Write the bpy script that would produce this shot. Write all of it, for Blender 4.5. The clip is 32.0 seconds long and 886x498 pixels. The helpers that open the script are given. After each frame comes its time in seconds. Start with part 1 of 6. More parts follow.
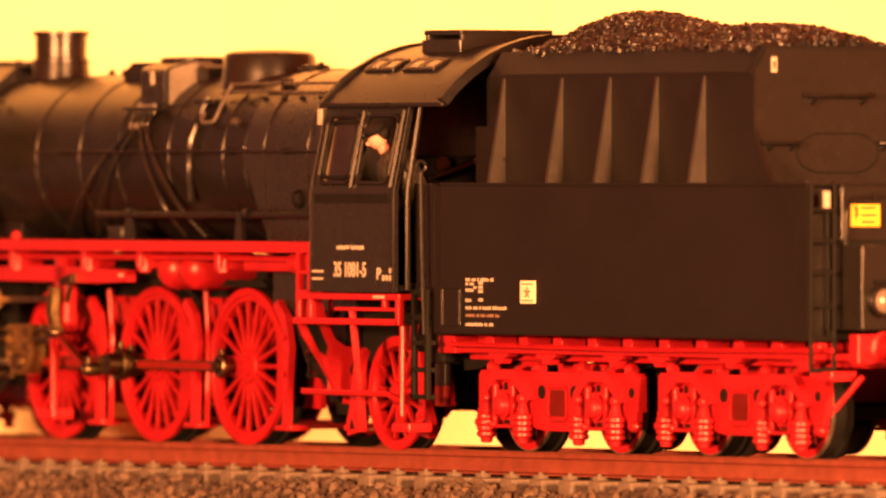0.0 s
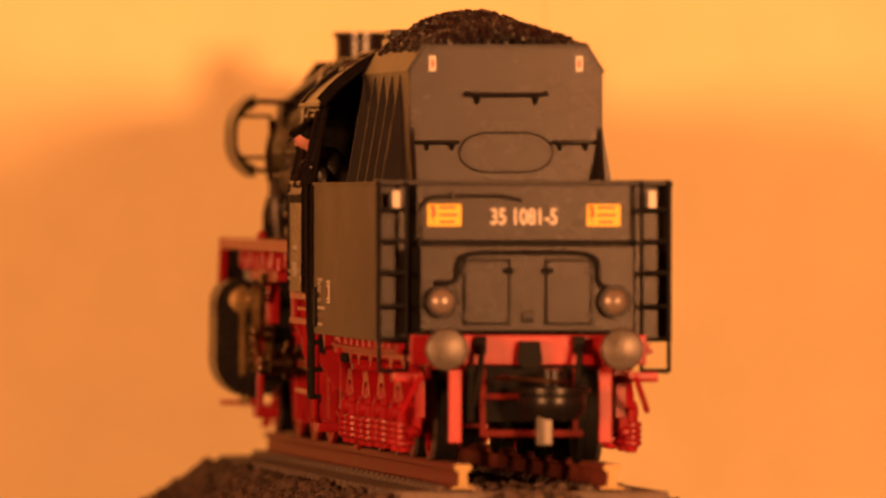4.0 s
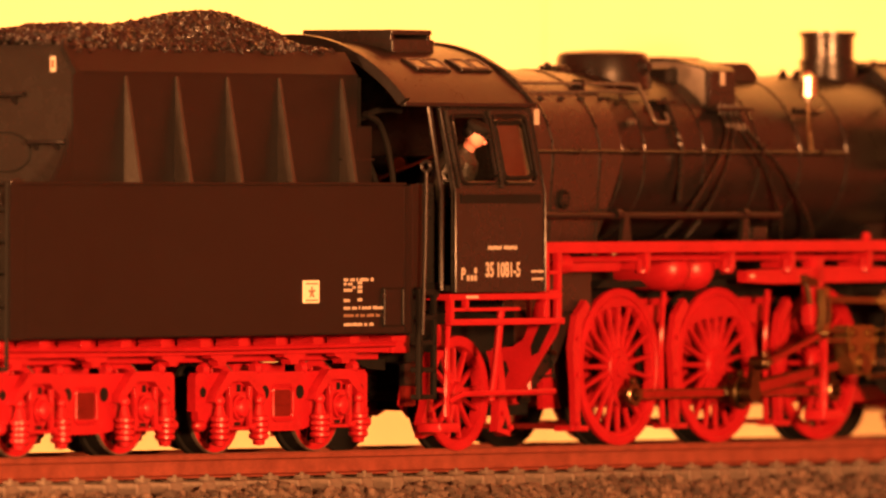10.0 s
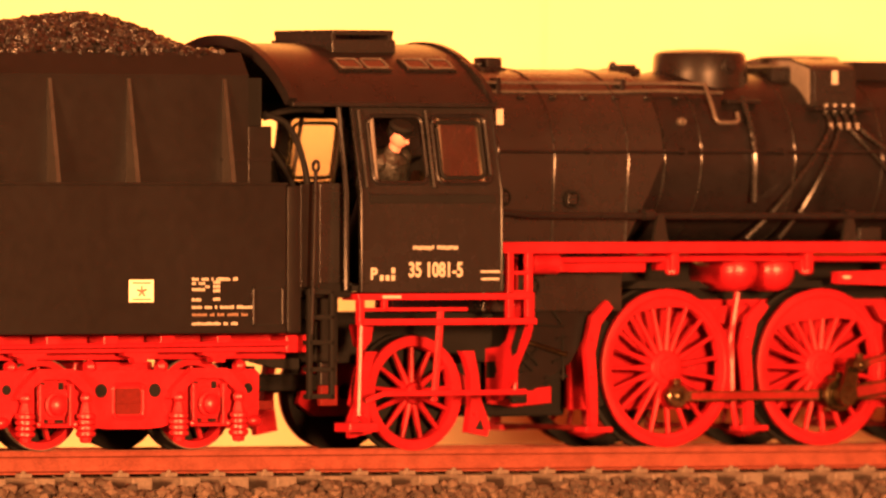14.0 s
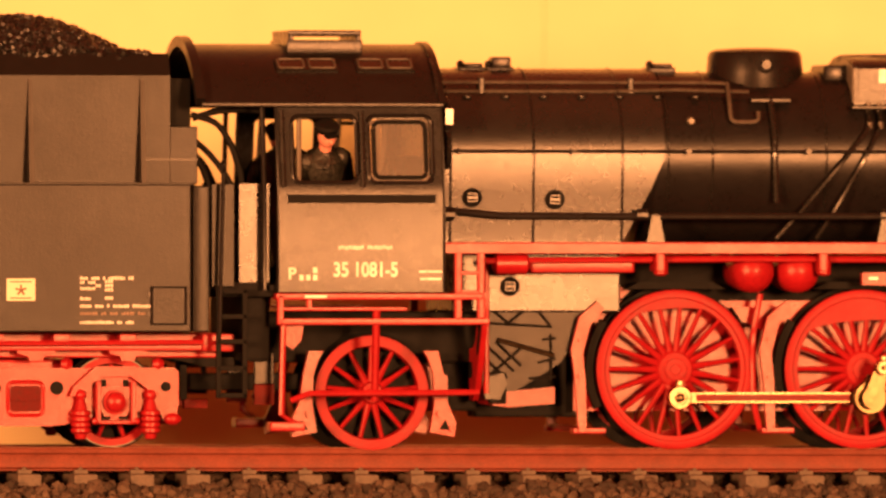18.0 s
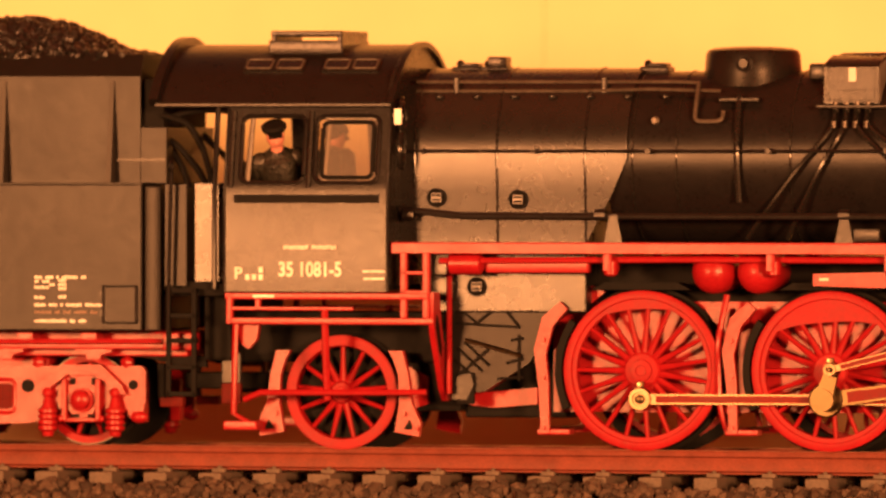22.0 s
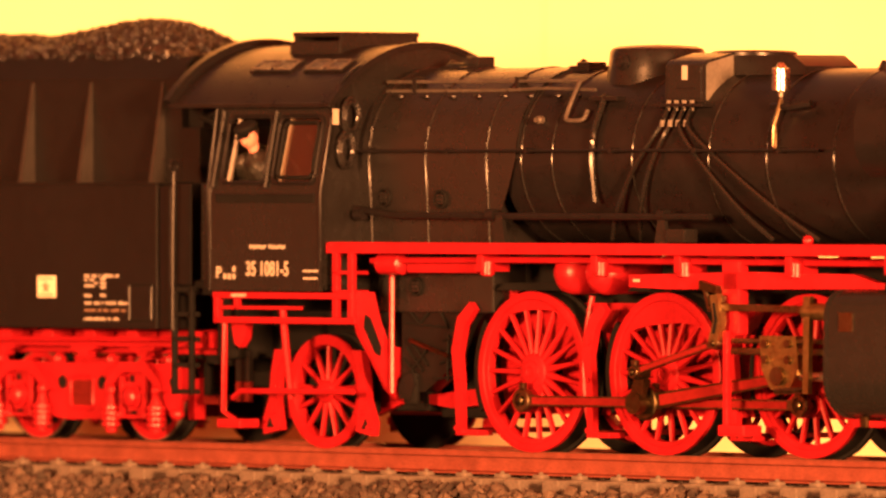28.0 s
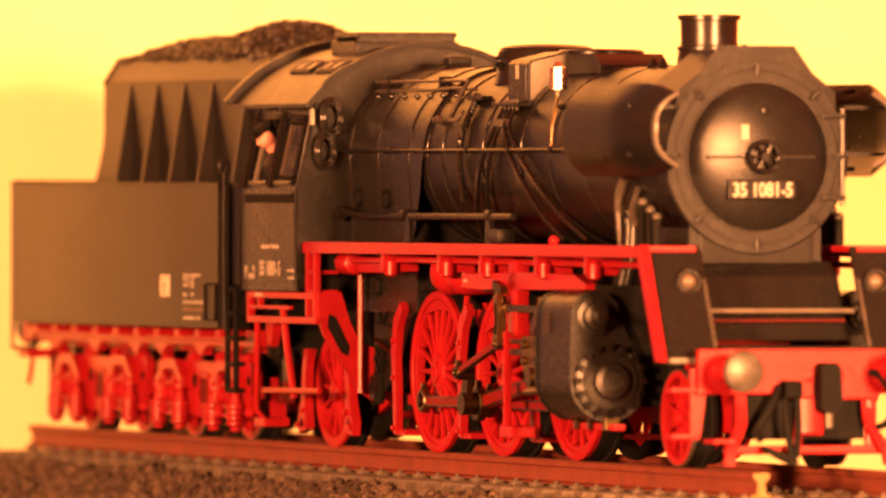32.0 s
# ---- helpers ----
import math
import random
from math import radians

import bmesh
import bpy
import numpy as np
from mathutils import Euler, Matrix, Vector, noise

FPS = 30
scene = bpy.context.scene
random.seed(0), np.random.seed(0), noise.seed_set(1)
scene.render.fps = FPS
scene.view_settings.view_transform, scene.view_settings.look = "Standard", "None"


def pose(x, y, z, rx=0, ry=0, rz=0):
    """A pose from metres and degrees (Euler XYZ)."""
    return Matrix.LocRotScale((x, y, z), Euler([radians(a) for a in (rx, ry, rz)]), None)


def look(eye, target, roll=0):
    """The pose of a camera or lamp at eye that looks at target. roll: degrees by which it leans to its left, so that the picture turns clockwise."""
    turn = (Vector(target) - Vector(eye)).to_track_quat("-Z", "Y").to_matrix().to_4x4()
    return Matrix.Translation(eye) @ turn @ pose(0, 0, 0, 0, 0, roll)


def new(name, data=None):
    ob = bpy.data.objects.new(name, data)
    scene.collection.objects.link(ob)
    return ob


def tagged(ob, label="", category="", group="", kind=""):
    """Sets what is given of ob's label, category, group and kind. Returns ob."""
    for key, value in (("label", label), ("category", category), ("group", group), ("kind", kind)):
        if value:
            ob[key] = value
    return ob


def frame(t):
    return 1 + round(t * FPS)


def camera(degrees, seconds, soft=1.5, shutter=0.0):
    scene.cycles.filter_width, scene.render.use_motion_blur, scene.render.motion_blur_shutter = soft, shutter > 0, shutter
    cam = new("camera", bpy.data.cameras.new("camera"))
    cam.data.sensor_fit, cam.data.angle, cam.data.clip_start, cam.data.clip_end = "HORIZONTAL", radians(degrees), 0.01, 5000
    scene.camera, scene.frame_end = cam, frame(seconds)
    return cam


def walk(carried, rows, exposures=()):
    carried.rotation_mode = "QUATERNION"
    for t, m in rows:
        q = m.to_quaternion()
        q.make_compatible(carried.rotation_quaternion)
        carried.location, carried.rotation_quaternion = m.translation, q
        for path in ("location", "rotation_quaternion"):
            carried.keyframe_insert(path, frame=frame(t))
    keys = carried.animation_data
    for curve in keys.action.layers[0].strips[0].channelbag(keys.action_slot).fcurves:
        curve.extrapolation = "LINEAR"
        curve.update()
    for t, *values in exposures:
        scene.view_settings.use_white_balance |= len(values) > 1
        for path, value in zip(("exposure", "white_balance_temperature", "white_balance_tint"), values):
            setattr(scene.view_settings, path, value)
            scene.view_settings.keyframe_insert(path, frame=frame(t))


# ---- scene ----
# One model locomotive (1:87) with its tender on a piece of ballasted track, turning on a small turntable before a
# still camera. Shapes are written in metres of the full-size engine and scaled by S; x ahead, y to the left, z above the rail.
S = 1 / 87.0

# ---- camera ----
cam = camera(3.693, 32.0, soft=2.3)
EYE = (0.124 * S, -150.0 * S, 2.567 * S)
view = Matrix.Translation(EYE) @ pose(0, 0, 0, 90 - 0.147, 0, 0) @ pose(0, 0, 0, 0, 0, 0.0615)
walk(cam, [(0.0, view), (32.0, view)], exposures=[
    (0.0, 1.22), (1.0, 1.17), (2.0, 0.96), (2.6, 0.5), (3.2, 0.0), (3.8, -0.4), (4.5, -0.6), (6.5, -0.58), (7.5, -0.28), (8.5, 0.12), (9.0, 0.38), (9.5, 0.65),
    (10.0, 0.85), (11.0, 1.02), (13.5, 1.1), (15.0, 0.75), (17.0, 0.25), (18.5, 0.02), (20.0, 0.05), (22.0, -0.02), (23.0, -0.08), (24.0, 0.02), (25.5, 0.55), (27.5, 1.0), (29.5, 1.1), (32.0, 1.14)])
cam.data.dof.use_dof = True
cam.data.dof.focus_distance = 146.2 * S
cam.data.dof.aperture_fstop = 50.0

# ---- light ----
world = bpy.data.worlds.new("world")
world.use_nodes = True
scene.world = world
world.node_tree.nodes["Background"].inputs[0].default_value = (1.0, 0.5, 0.22, 1)
world.node_tree.nodes["Background"].inputs[1].default_value = 0.01


def lamp(azimuth, elevation, far, watts, size):
    """A warm room lamp beside the camera, aimed at the model."""
    a, e = radians(azimuth), radians(elevation)
    at = Vector((math.sin(a) * math.cos(e), -math.cos(a) * math.cos(e), math.sin(e))) * far
    data = bpy.data.lights.new("lamp", "AREA")
    data.shape, data.size, data.energy, data.color = "DISK", size, watts, (1.0, 0.362, 0.118)
    ob = new("lamp", data)
    ob.matrix_world = look(at, (0, 0, 0.03))
    return ob


lamp(-31, 5.5, 1.25, 23, 0.17)
lamp(22, 5.5, 1.25, 28, 0.17)


# ---- materials ----
def material(name, colour, rough=0.5, metal=0.0, vary=0.15, scale=300.0, bump=0.0, bump_scale=900.0, spread=0.1, spec=0.5, random_tint=0.0, coat=0.0):
    """Paint, metal or stone with variation at two scales in colour and gloss, and a fine relief."""
    m = bpy.data.materials.new(name)
    m.use_nodes = True
    nt = m.node_tree
    b = nt.nodes["Principled BSDF"]
    tc = nt.nodes.new("ShaderNodeTexCoord")
    n1, n2 = nt.nodes.new("ShaderNodeTexNoise"), nt.nodes.new("ShaderNodeTexNoise")
    n1.inputs["Scale"].default_value, n1.inputs["Detail"].default_value = scale, 5
    n2.inputs["Scale"].default_value, n2.inputs["Detail"].default_value = scale * 7, 3
    mixn = nt.nodes.new("ShaderNodeMath")
    mixn.operation = "ADD"
    half = nt.nodes.new("ShaderNodeMath")
    half.operation = "MULTIPLY"
    half.inputs[1].default_value = 0.5
    for n in (n1, n2):
        nt.links.new(tc.outputs["Object"], n.inputs["Vector"])
    nt.links.new(n1.outputs["Fac"], mixn.inputs[0])
    nt.links.new(n2.outputs["Fac"], mixn.inputs[1])
    nt.links.new(mixn.outputs[0], half.inputs[0])
    ramp = nt.nodes.new("ShaderNodeValToRGB")
    lo, hi = [c * (1 - vary) for c in colour], [min(1, c * (1 + vary)) for c in colour]
    ramp.color_ramp.elements[0].position, ramp.color_ramp.elements[1].position = 0.35, 0.65
    ramp.color_ramp.elements[0].color, ramp.color_ramp.elements[1].color = (*lo, 1), (*hi, 1)
    nt.links.new(half.outputs[0], ramp.inputs[0])
    out = ramp.outputs[0]
    if random_tint:
        geo = nt.nodes.new("ShaderNodeNewGeometry")
        hsv = nt.nodes.new("ShaderNodeHueSaturation")
        mr = nt.nodes.new("ShaderNodeMapRange")
        mr.inputs[3].default_value, mr.inputs[4].default_value = 1 - random_tint, 1 + random_tint
        nt.links.new(geo.outputs["Random Per Island"], mr.inputs[0])
        nt.links.new(mr.outputs[0], hsv.inputs["Value"])
        nt.links.new(out, hsv.inputs["Color"])
        out = hsv.outputs[0]
    nt.links.new(out, b.inputs["Base Color"])
    rr = nt.nodes.new("ShaderNodeMapRange")
    rr.inputs[1].default_value, rr.inputs[2].default_value = 0.3, 0.7
    rr.inputs[3].default_value, rr.inputs[4].default_value = max(0.02, rough - spread), min(1, rough + spread)
    nt.links.new(half.outputs[0], rr.inputs[0])
    nt.links.new(rr.outputs[0], b.inputs["Roughness"])
    b.inputs["Metallic"].default_value = metal
    b.inputs["Specular IOR Level"].default_value = spec
    b.inputs["Coat Weight"].default_value = coat
    if bump:
        n3 = nt.nodes.new("ShaderNodeTexNoise")
        n3.inputs["Scale"].default_value, n3.inputs["Detail"].default_value = bump_scale, 4
        nt.links.new(tc.outputs["Object"], n3.inputs["Vector"])
        bp = nt.nodes.new("ShaderNodeBump")
        bp.inputs["Strength"].default_value, bp.inputs["Distance"].default_value = bump, 0.0002
        nt.links.new(n3.outputs["Fac"], bp.inputs["Height"])
        nt.links.new(bp.outputs[0], b.inputs["Normal"])
    return m


BLACK = material("black satin paint", (0.0095, 0.0085, 0.009), 0.3, vary=0.2, bump=0.08, bump_scale=4500, spread=0.05, spec=0.24)
GLOSS = material("glossy black paint", (0.008, 0.0075, 0.0075), 0.29, vary=0.15, bump=0.03, bump_scale=4500, spread=0.04, spec=0.45)
GREY = material("dark grey satin paint", (0.012, 0.0115, 0.0115), 0.27, vary=0.1, scale=90, bump=0.14, bump_scale=5000, spread=0.025, spec=0.3)
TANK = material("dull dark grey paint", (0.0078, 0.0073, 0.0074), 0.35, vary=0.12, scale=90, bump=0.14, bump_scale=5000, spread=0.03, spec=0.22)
# brighter copy of the tank's grey: light on rear-facing walls put into the paint
TAIL_LIT = material("tail grey brightened for light", (0.0125, 0.0117, 0.0112), 0.265, vary=0.1, scale=90, bump=0.12, bump_scale=5000, spread=0.025, spec=0.29)
PANEL = material("smooth dark grey paint", (0.012, 0.0115, 0.0115), 0.28, vary=0.1, scale=90, bump=0.12, bump_scale=5000, spread=0.03)
BAND = material("polished black edge", (0.01, 0.01, 0.01), 0.27, vary=0.15, spread=0.04)
BUFF = material("worn buffer steel", (0.09, 0.08, 0.07), 0.4, 0.3, vary=0.3, bump=0.15)
RIB = material("paler grey moulding", (0.024, 0.0215, 0.02), 0.38, vary=0.15, spec=0.45)
# pale grey parts, and rims, strips and covers that stand for reflected light
PALE = material("pale grey metal and glints", (0.17, 0.155, 0.135), 0.42, 0.2, vary=0.2)
SOOT = material("matt black", (0.006, 0.006, 0.006), 0.7, vary=0.2, spec=0.15)
RED = material("red satin paint", (0.3, 0.0085, 0.0145), 0.32, vary=0.15, bump=0.16, bump_scale=4500, spread=0.06, spec=0.38)
WHEELRED = material("dull red wheel paint", (0.29, 0.008, 0.0135), 0.44, vary=0.18, bump=0.2, bump_scale=4500, spread=0.07, spec=0.18)
# darker copy of the red: shade under and behind parts put into the colour
DARKRED = material("red darkened for shade", (0.1, 0.006, 0.005), 0.6, vary=0.2, spec=0.15)
FLUTE = material("dark red rod flute", (0.16, 0.007, 0.007), 0.5, vary=0.2, spec=0.2)
RAILC = material("rust brown rail paint", (0.175, 0.046, 0.032), 0.5, vary=0.28, scale=500, bump=0.15, spec=0.12)
RAILHEAD = material("dull rail head", (0.2, 0.1, 0.07), 0.5, 0.6, vary=0.2)
GOLD = material("dull yellow brass", (0.3, 0.22, 0.1), 0.42, 1.0, vary=0.2)
STEEL = material("bare bright steel", (0.62, 0.58, 0.5), 0.28, 1.0, vary=0.1)
ROD = material("dulled steel", (0.17, 0.125, 0.075), 0.32, 1.0, vary=0.15)
BRASS = material("brassy grey metal", (0.1, 0.075, 0.04), 0.34, 1.0, vary=0.15)
SLEEPER = material("dark brown sleeper", (0.12, 0.095, 0.078), 0.75, vary=0.35, scale=600, bump=0.3)
STONE = material("brown grey ballast", (0.064, 0.044, 0.033), 0.85, vary=0.35, scale=900, bump=0.4, bump_scale=4000, random_tint=0.68)
BED = material("glued fine ballast", (0.07, 0.05, 0.038), 0.9, vary=0.4, scale=1500, bump=0.6, bump_scale=3000)
COAL = material("coal", (0.009, 0.0085, 0.0085), 0.3, vary=0.5, scale=900, bump=0.4, bump_scale=4000, random_tint=0.6)
RAILEND = material("cut rail metal", (0.17, 0.125, 0.06), 0.42, 1.0, vary=0.3)
WHITE = material("white print", (0.42, 0.39, 0.335), 0.32, vary=0.05, spec=0.9)
PLATE = material("cream plate", (0.75, 0.7, 0.55), 0.5, vary=0.05)
YELLOW = material("yellow sign", (0.8, 0.52, 0.04), 0.5, vary=0.05)
REDINK = material("red print", (0.6, 0.05, 0.02), 0.5, vary=0.05)
DULLINK = material("brown print", (0.2, 0.13, 0.09), 0.5, vary=0.05)
SKIN = material("painted skin", (0.62, 0.27, 0.22), 0.6, vary=0.08)
SUIT = material("mottled dark work suit", (0.016, 0.0165, 0.014), 0.4, vary=0.95, scale=420, bump=0.9, bump_scale=1500, spread=0.12, spec=0.6)
VENTGLASS = material("dark vent glass", (0.012, 0.011, 0.01), 0.22, vary=0.1, spec=0.9)
LENS = material("lamp glass", (0.13, 0.105, 0.085), 0.3, 0.0, vary=0.1, spec=0.8, coat=0.25)
WALL = material("cream painted wall", (0.86, 0.765, 0.448), 0.9, vary=0.04, scale=14, bump=0.05, bump_scale=400)
# added wall colours: reddish and bluish fill reflected onto the dark paint
FILLWALL = material("unseen reddish fill wall", (0.6, 0.225, 0.165), 0.9, vary=0.1, scale=6)
BLUEWALL = material("unseen blue grey tint wall", (0.13, 0.15, 0.3), 0.9, vary=0.1, scale=6)
# table and turntable are out of view, black to keep bounced light low
WOOD = material("unseen black wood", (0.012, 0.01, 0.009), 0.7, vary=0.3, scale=25, spec=0.2)
DISC = material("black turntable plastic", (0.012, 0.012, 0.012), 0.6, spec=0.2)
GLASS = bpy.data.materials.new("thin cab glass")
GLASS.use_nodes = True
_g = GLASS.node_tree
_g.nodes.remove(_g.nodes["Principled BSDF"])
_t, _s, _m = _g.nodes.new("ShaderNodeBsdfTransparent"), _g.nodes.new("ShaderNodeBsdfGlossy"), _g.nodes.new("ShaderNodeMixShader")
_s.inputs["Roughness"].default_value = 0.28
_m.inputs[0].default_value = 0.13
_t.inputs[0].default_value = (0.86, 0.83, 0.78, 1)
_g.links.new(_t.outputs[0], _m.inputs[1])
_g.links.new(_s.outputs[0], _m.inputs[2])
_g.links.new(_m.outputs[0], _g.nodes["Material Output"].inputs[0])


# ---- shape helpers (full-size metres) ----
def part(name, bm, mat, parent=None, label="", flat=False):
    """Links a bmesh as one mesh object, scaled to the model, under a thing or a part."""
    bmesh.ops.scale(bm, vec=(S, S, S), verts=bm.verts)
    bmesh.ops.recalc_face_normals(bm, faces=bm.faces)
    if not flat:
        # edges stay crisp at corners and where a narrow bevel meets a large face
        for e in bm.edges:
            if len(e.link_faces) == 2:
                k, (fa, fb) = e.calc_face_angle(), e.link_faces
                a, b = fa.calc_area(), fb.calc_area()
                e.smooth = not (k > 0.6 or (k > 0.14 and max(a, b) > 12 * min(a, b)))
        for f in bm.faces:
            f.smooth = True
    me = bpy.data.meshes.new(name)
    bm.to_mesh(me)
    bm.free()
    for m in (mat if isinstance(mat, (list, tuple)) else [mat]):
        me.materials.append(m)
    ob = new(name, me)
    if parent:
        ob.parent = parent
    if label:
        ob["label"] = label
    return ob


def B():
    return bmesh.new()


def box(bm, x0, x1, y0, y1, z0, z1, bev=0.0):
    x0, x1, y0, y1, z0, z1 = min(x0, x1), max(x0, x1), min(y0, y1), max(y0, y1), min(z0, z1), max(z0, z1)
    r = bmesh.ops.create_cube(bm, size=1.0, matrix=Matrix.LocRotScale(((x0 + x1) / 2, (y0 + y1) / 2, (z0 + z1) / 2), None, (x1 - x0, y1 - y0, z1 - z0)))
    if bev:
        es = {e for v in r["verts"] for e in v.link_edges}
        bmesh.ops.bevel(bm, geom=list(es), offset=bev, segments=2, affect="EDGES", profile=0.6)
    return bm


def cyl(bm, p, q, r, n=12, r2=None):
    p, q = Vector(p), Vector(q)
    d = q - p
    m = Matrix.Translation((p + q) / 2) @ d.to_track_quat("Z", "Y").to_matrix().to_4x4()
    bmesh.ops.create_cone(bm, cap_ends=True, segments=n, radius1=r, radius2=r if r2 is None else r2, depth=d.length, matrix=m)
    return bm


def ball(bm, c, r, u=10, v=7, sc=(1, 1, 1)):
    bmesh.ops.create_uvsphere(bm, u_segments=u, v_segments=v, radius=1, matrix=Matrix.LocRotScale(c, None, (r * sc[0], r * sc[1], r * sc[2])))
    return bm


def prism(bm, pts, axis, a, b):
    """A polygon pushed out along an axis from a to b: (x, z) for y, (y, z) for x, (x, y) for z."""
    def at(p, d):
        return {"y": (p[0], d, p[1]), "x": (d, p[0], p[1]), "z": (p[0], p[1], d)}[axis]
    lo, hi = [bm.verts.new(at(p, a)) for p in pts], [bm.verts.new(at(p, b)) for p in pts]
    bm.faces.new(lo)
    bm.faces.new(hi[::-1])
    for i in range(len(pts)):
        j = (i + 1) % len(pts)
        bm.faces.new((lo[j], lo[i], hi[i], hi[j]))
    return bm


def sheet(bm, rows, closed=False):
    """Skin over rows of points."""
    vs = [[bm.verts.new(p) for p in r] for r in rows]
    for a, b in zip(vs, vs[1:]):
        k = len(a)
        for i in range(k if closed else k - 1):
            bm.faces.new((a[i], a[(i + 1) % k], b[(i + 1) % k], b[i]))
    return vs


def lathe(bm, prof, at, axis, n=32):
    """Turns a profile of (along, radius) round an axis 'x', 'y' or 'z' through a point; ends are capped."""
    def pt(d, r, k):
        c, s = r * math.cos(k), r * math.sin(k)
        o = {"x": (d, c, s), "y": (c, d, s), "z": (c, s, d)}[axis]
        return (at[0] + o[0], at[1] + o[1], at[2] + o[2])
    rows = [[pt(d, r, 2 * math.pi * i / n) for i in range(n)] for d, r in prof]
    vs = sheet(bm, rows, True)
    for e in (vs[0], vs[-1]):
        bm.faces.new(e)
    return bm


def tube(bm, pts, r, n=7):
    """A pipe along a line of points."""
    pts = [Vector(p) for p in pts]
    rows = []
    up = Vector((0.13, 0.21, 0.97))
    for i, p in enumerate(pts):
        d = (pts[min(i + 1, len(pts) - 1)] - pts[max(i - 1, 0)]).normalized()
        a = d.cross(up).normalized()
        b = d.cross(a)
        rows.append([p + (a * math.cos(2 * math.pi * k / n) + b * math.sin(2 * math.pi * k / n)) * r for k in range(n)])
    vs = sheet(bm, rows, True)
    for e in (vs[0], vs[-1]):
        bm.faces.new(e)
    return bm


def bend(pts, k=4):
    """Rounds a line of points."""
    pts = [Vector(p) for p in pts]
    out = [pts[0]]
    for a, b, c in zip(pts, pts[1:], pts[2:]):
        p, q = b.lerp(a, 0.35), b.lerp(c, 0.35)
        for i in range(k + 1):
            t = i / k
            out.append(p.lerp(b, t).lerp(b.lerp(q, t), t))
    return out + [pts[-1]]


def ring(bm, x, r0, r1, w, zc, a0=0, a1=360, n=40, yc=0.0):
    """A hoop round the boiler at x, from r0 to r1, w wide, between two angles from +y over the top."""
    k = n
    rows = []
    for i in range(k + 1):
        a = radians(a0 + (a1 - a0) * i / k)
        c, s = math.cos(a), math.sin(a)
        rows.append([(x - w / 2, yc + r0 * c, zc + r0 * s), (x - w / 2, yc + r1 * c, zc + r1 * s), (x + w / 2, yc + r1 * c, zc + r1 * s), (x + w / 2, yc + r0 * c, zc + r0 * s)])
    vs = sheet(bm, rows, True)
    if a1 - a0 < 360:
        bm.faces.new(vs[0])
        bm.faces.new(vs[-1])
    return bm


def letters(text, size, mat, parent, at, facing, name="lettering", width=None, label=""):
    """Flat letters standing upright on a wall at a point (their middle), facing an outward direction."""
    cu = bpy.data.curves.new(name, "FONT")
    cu.body, cu.size, cu.align_x, cu.align_y, cu.extrude, cu.offset = text, 1.0, "CENTER", "CENTER", 0.004, 0.026
    tmp = bpy.data.objects.new(name, cu)
    scene.collection.objects.link(tmp)
    dg = bpy.context.evaluated_depsgraph_get()
    me = bpy.data.meshes.new_from_object(tmp.evaluated_get(dg))
    scene.collection.objects.unlink(tmp)
    bpy.data.objects.remove(tmp)
    xs = [v.co.x for v in me.vertices]
    ys = [v.co.y for v in me.vertices]
    sy = size / (max(ys) - min(ys))
    sx = width / (max(xs) - min(xs)) if width else sy
    f = Vector(facing).normalized()
    right = Vector((0, 0, 1)).cross(f)
    cx, cy = (max(xs) + min(xs)) / 2, (max(ys) + min(ys)) / 2
    up = f.cross(right)
    for v in me.vertices:
        v.co = (Vector(at) + right * ((v.co.x - cx) * sx) + up * ((v.co.y - cy) * sy) + f * (v.co.z * 0.6)) * S
    me.materials.clear()
    me.materials.append(mat)
    ob = new(name, me)
    ob.parent = parent
    if label:
        ob["label"] = label
    return ob


def words(bm, x, z, text, y, side, h=0.04, seed=1):
    """A line of tiny unreadable print on a side wall: one group of bars for each word length in text, read from left to right on either side; returns its end."""
    rng = random.Random(seed)
    for n in text:
        for _ in range(n):
            w = rng.uniform(0.014, 0.026)
            a = x if side < 0 else -7.47 - x - w
            box(bm, a, a + w, y, y + side * 0.006, z - h / 2, z + h * rng.uniform(0.2, 0.5))
            x += w + 0.008
        x += 0.035
    return x


def outline(x0, x1, z0, z1, r, k=4):
    """A rectangle with rounded corners, as a closed line of (x, z)."""
    pts = []
    for cx, cz, a in ((x1 - r, z0 + r, -90), (x1 - r, z1 - r, 0), (x0 + r, z1 - r, 90), (x0 + r, z0 + r, 180)):
        pts += [(cx + r * math.cos(radians(a + 90 * i / k)), cz + r * math.sin(radians(a + 90 * i / k))) for i in range(k + 1)]
    return pts + pts[:1]


def bars(bm, rows, x_or_y, side, h=0.022, face="y"):
    """Unreadable print as small raised bars: rows of (from, to, z)."""
    for a, b, z in rows:
        if face == "y":
            box(bm, a, b, x_or_y, x_or_y + side * 0.006, z - h / 2, z + h / 2)
        else:
            box(bm, x_or_y, x_or_y + side * 0.006, a, b, z - h / 2, z + h / 2)
    return bm


def thing(name, label, category, kind="", group=""):
    ob = new(name)
    ob.empty_display_size = 0.01
    return tagged(ob, label, category, group, kind)


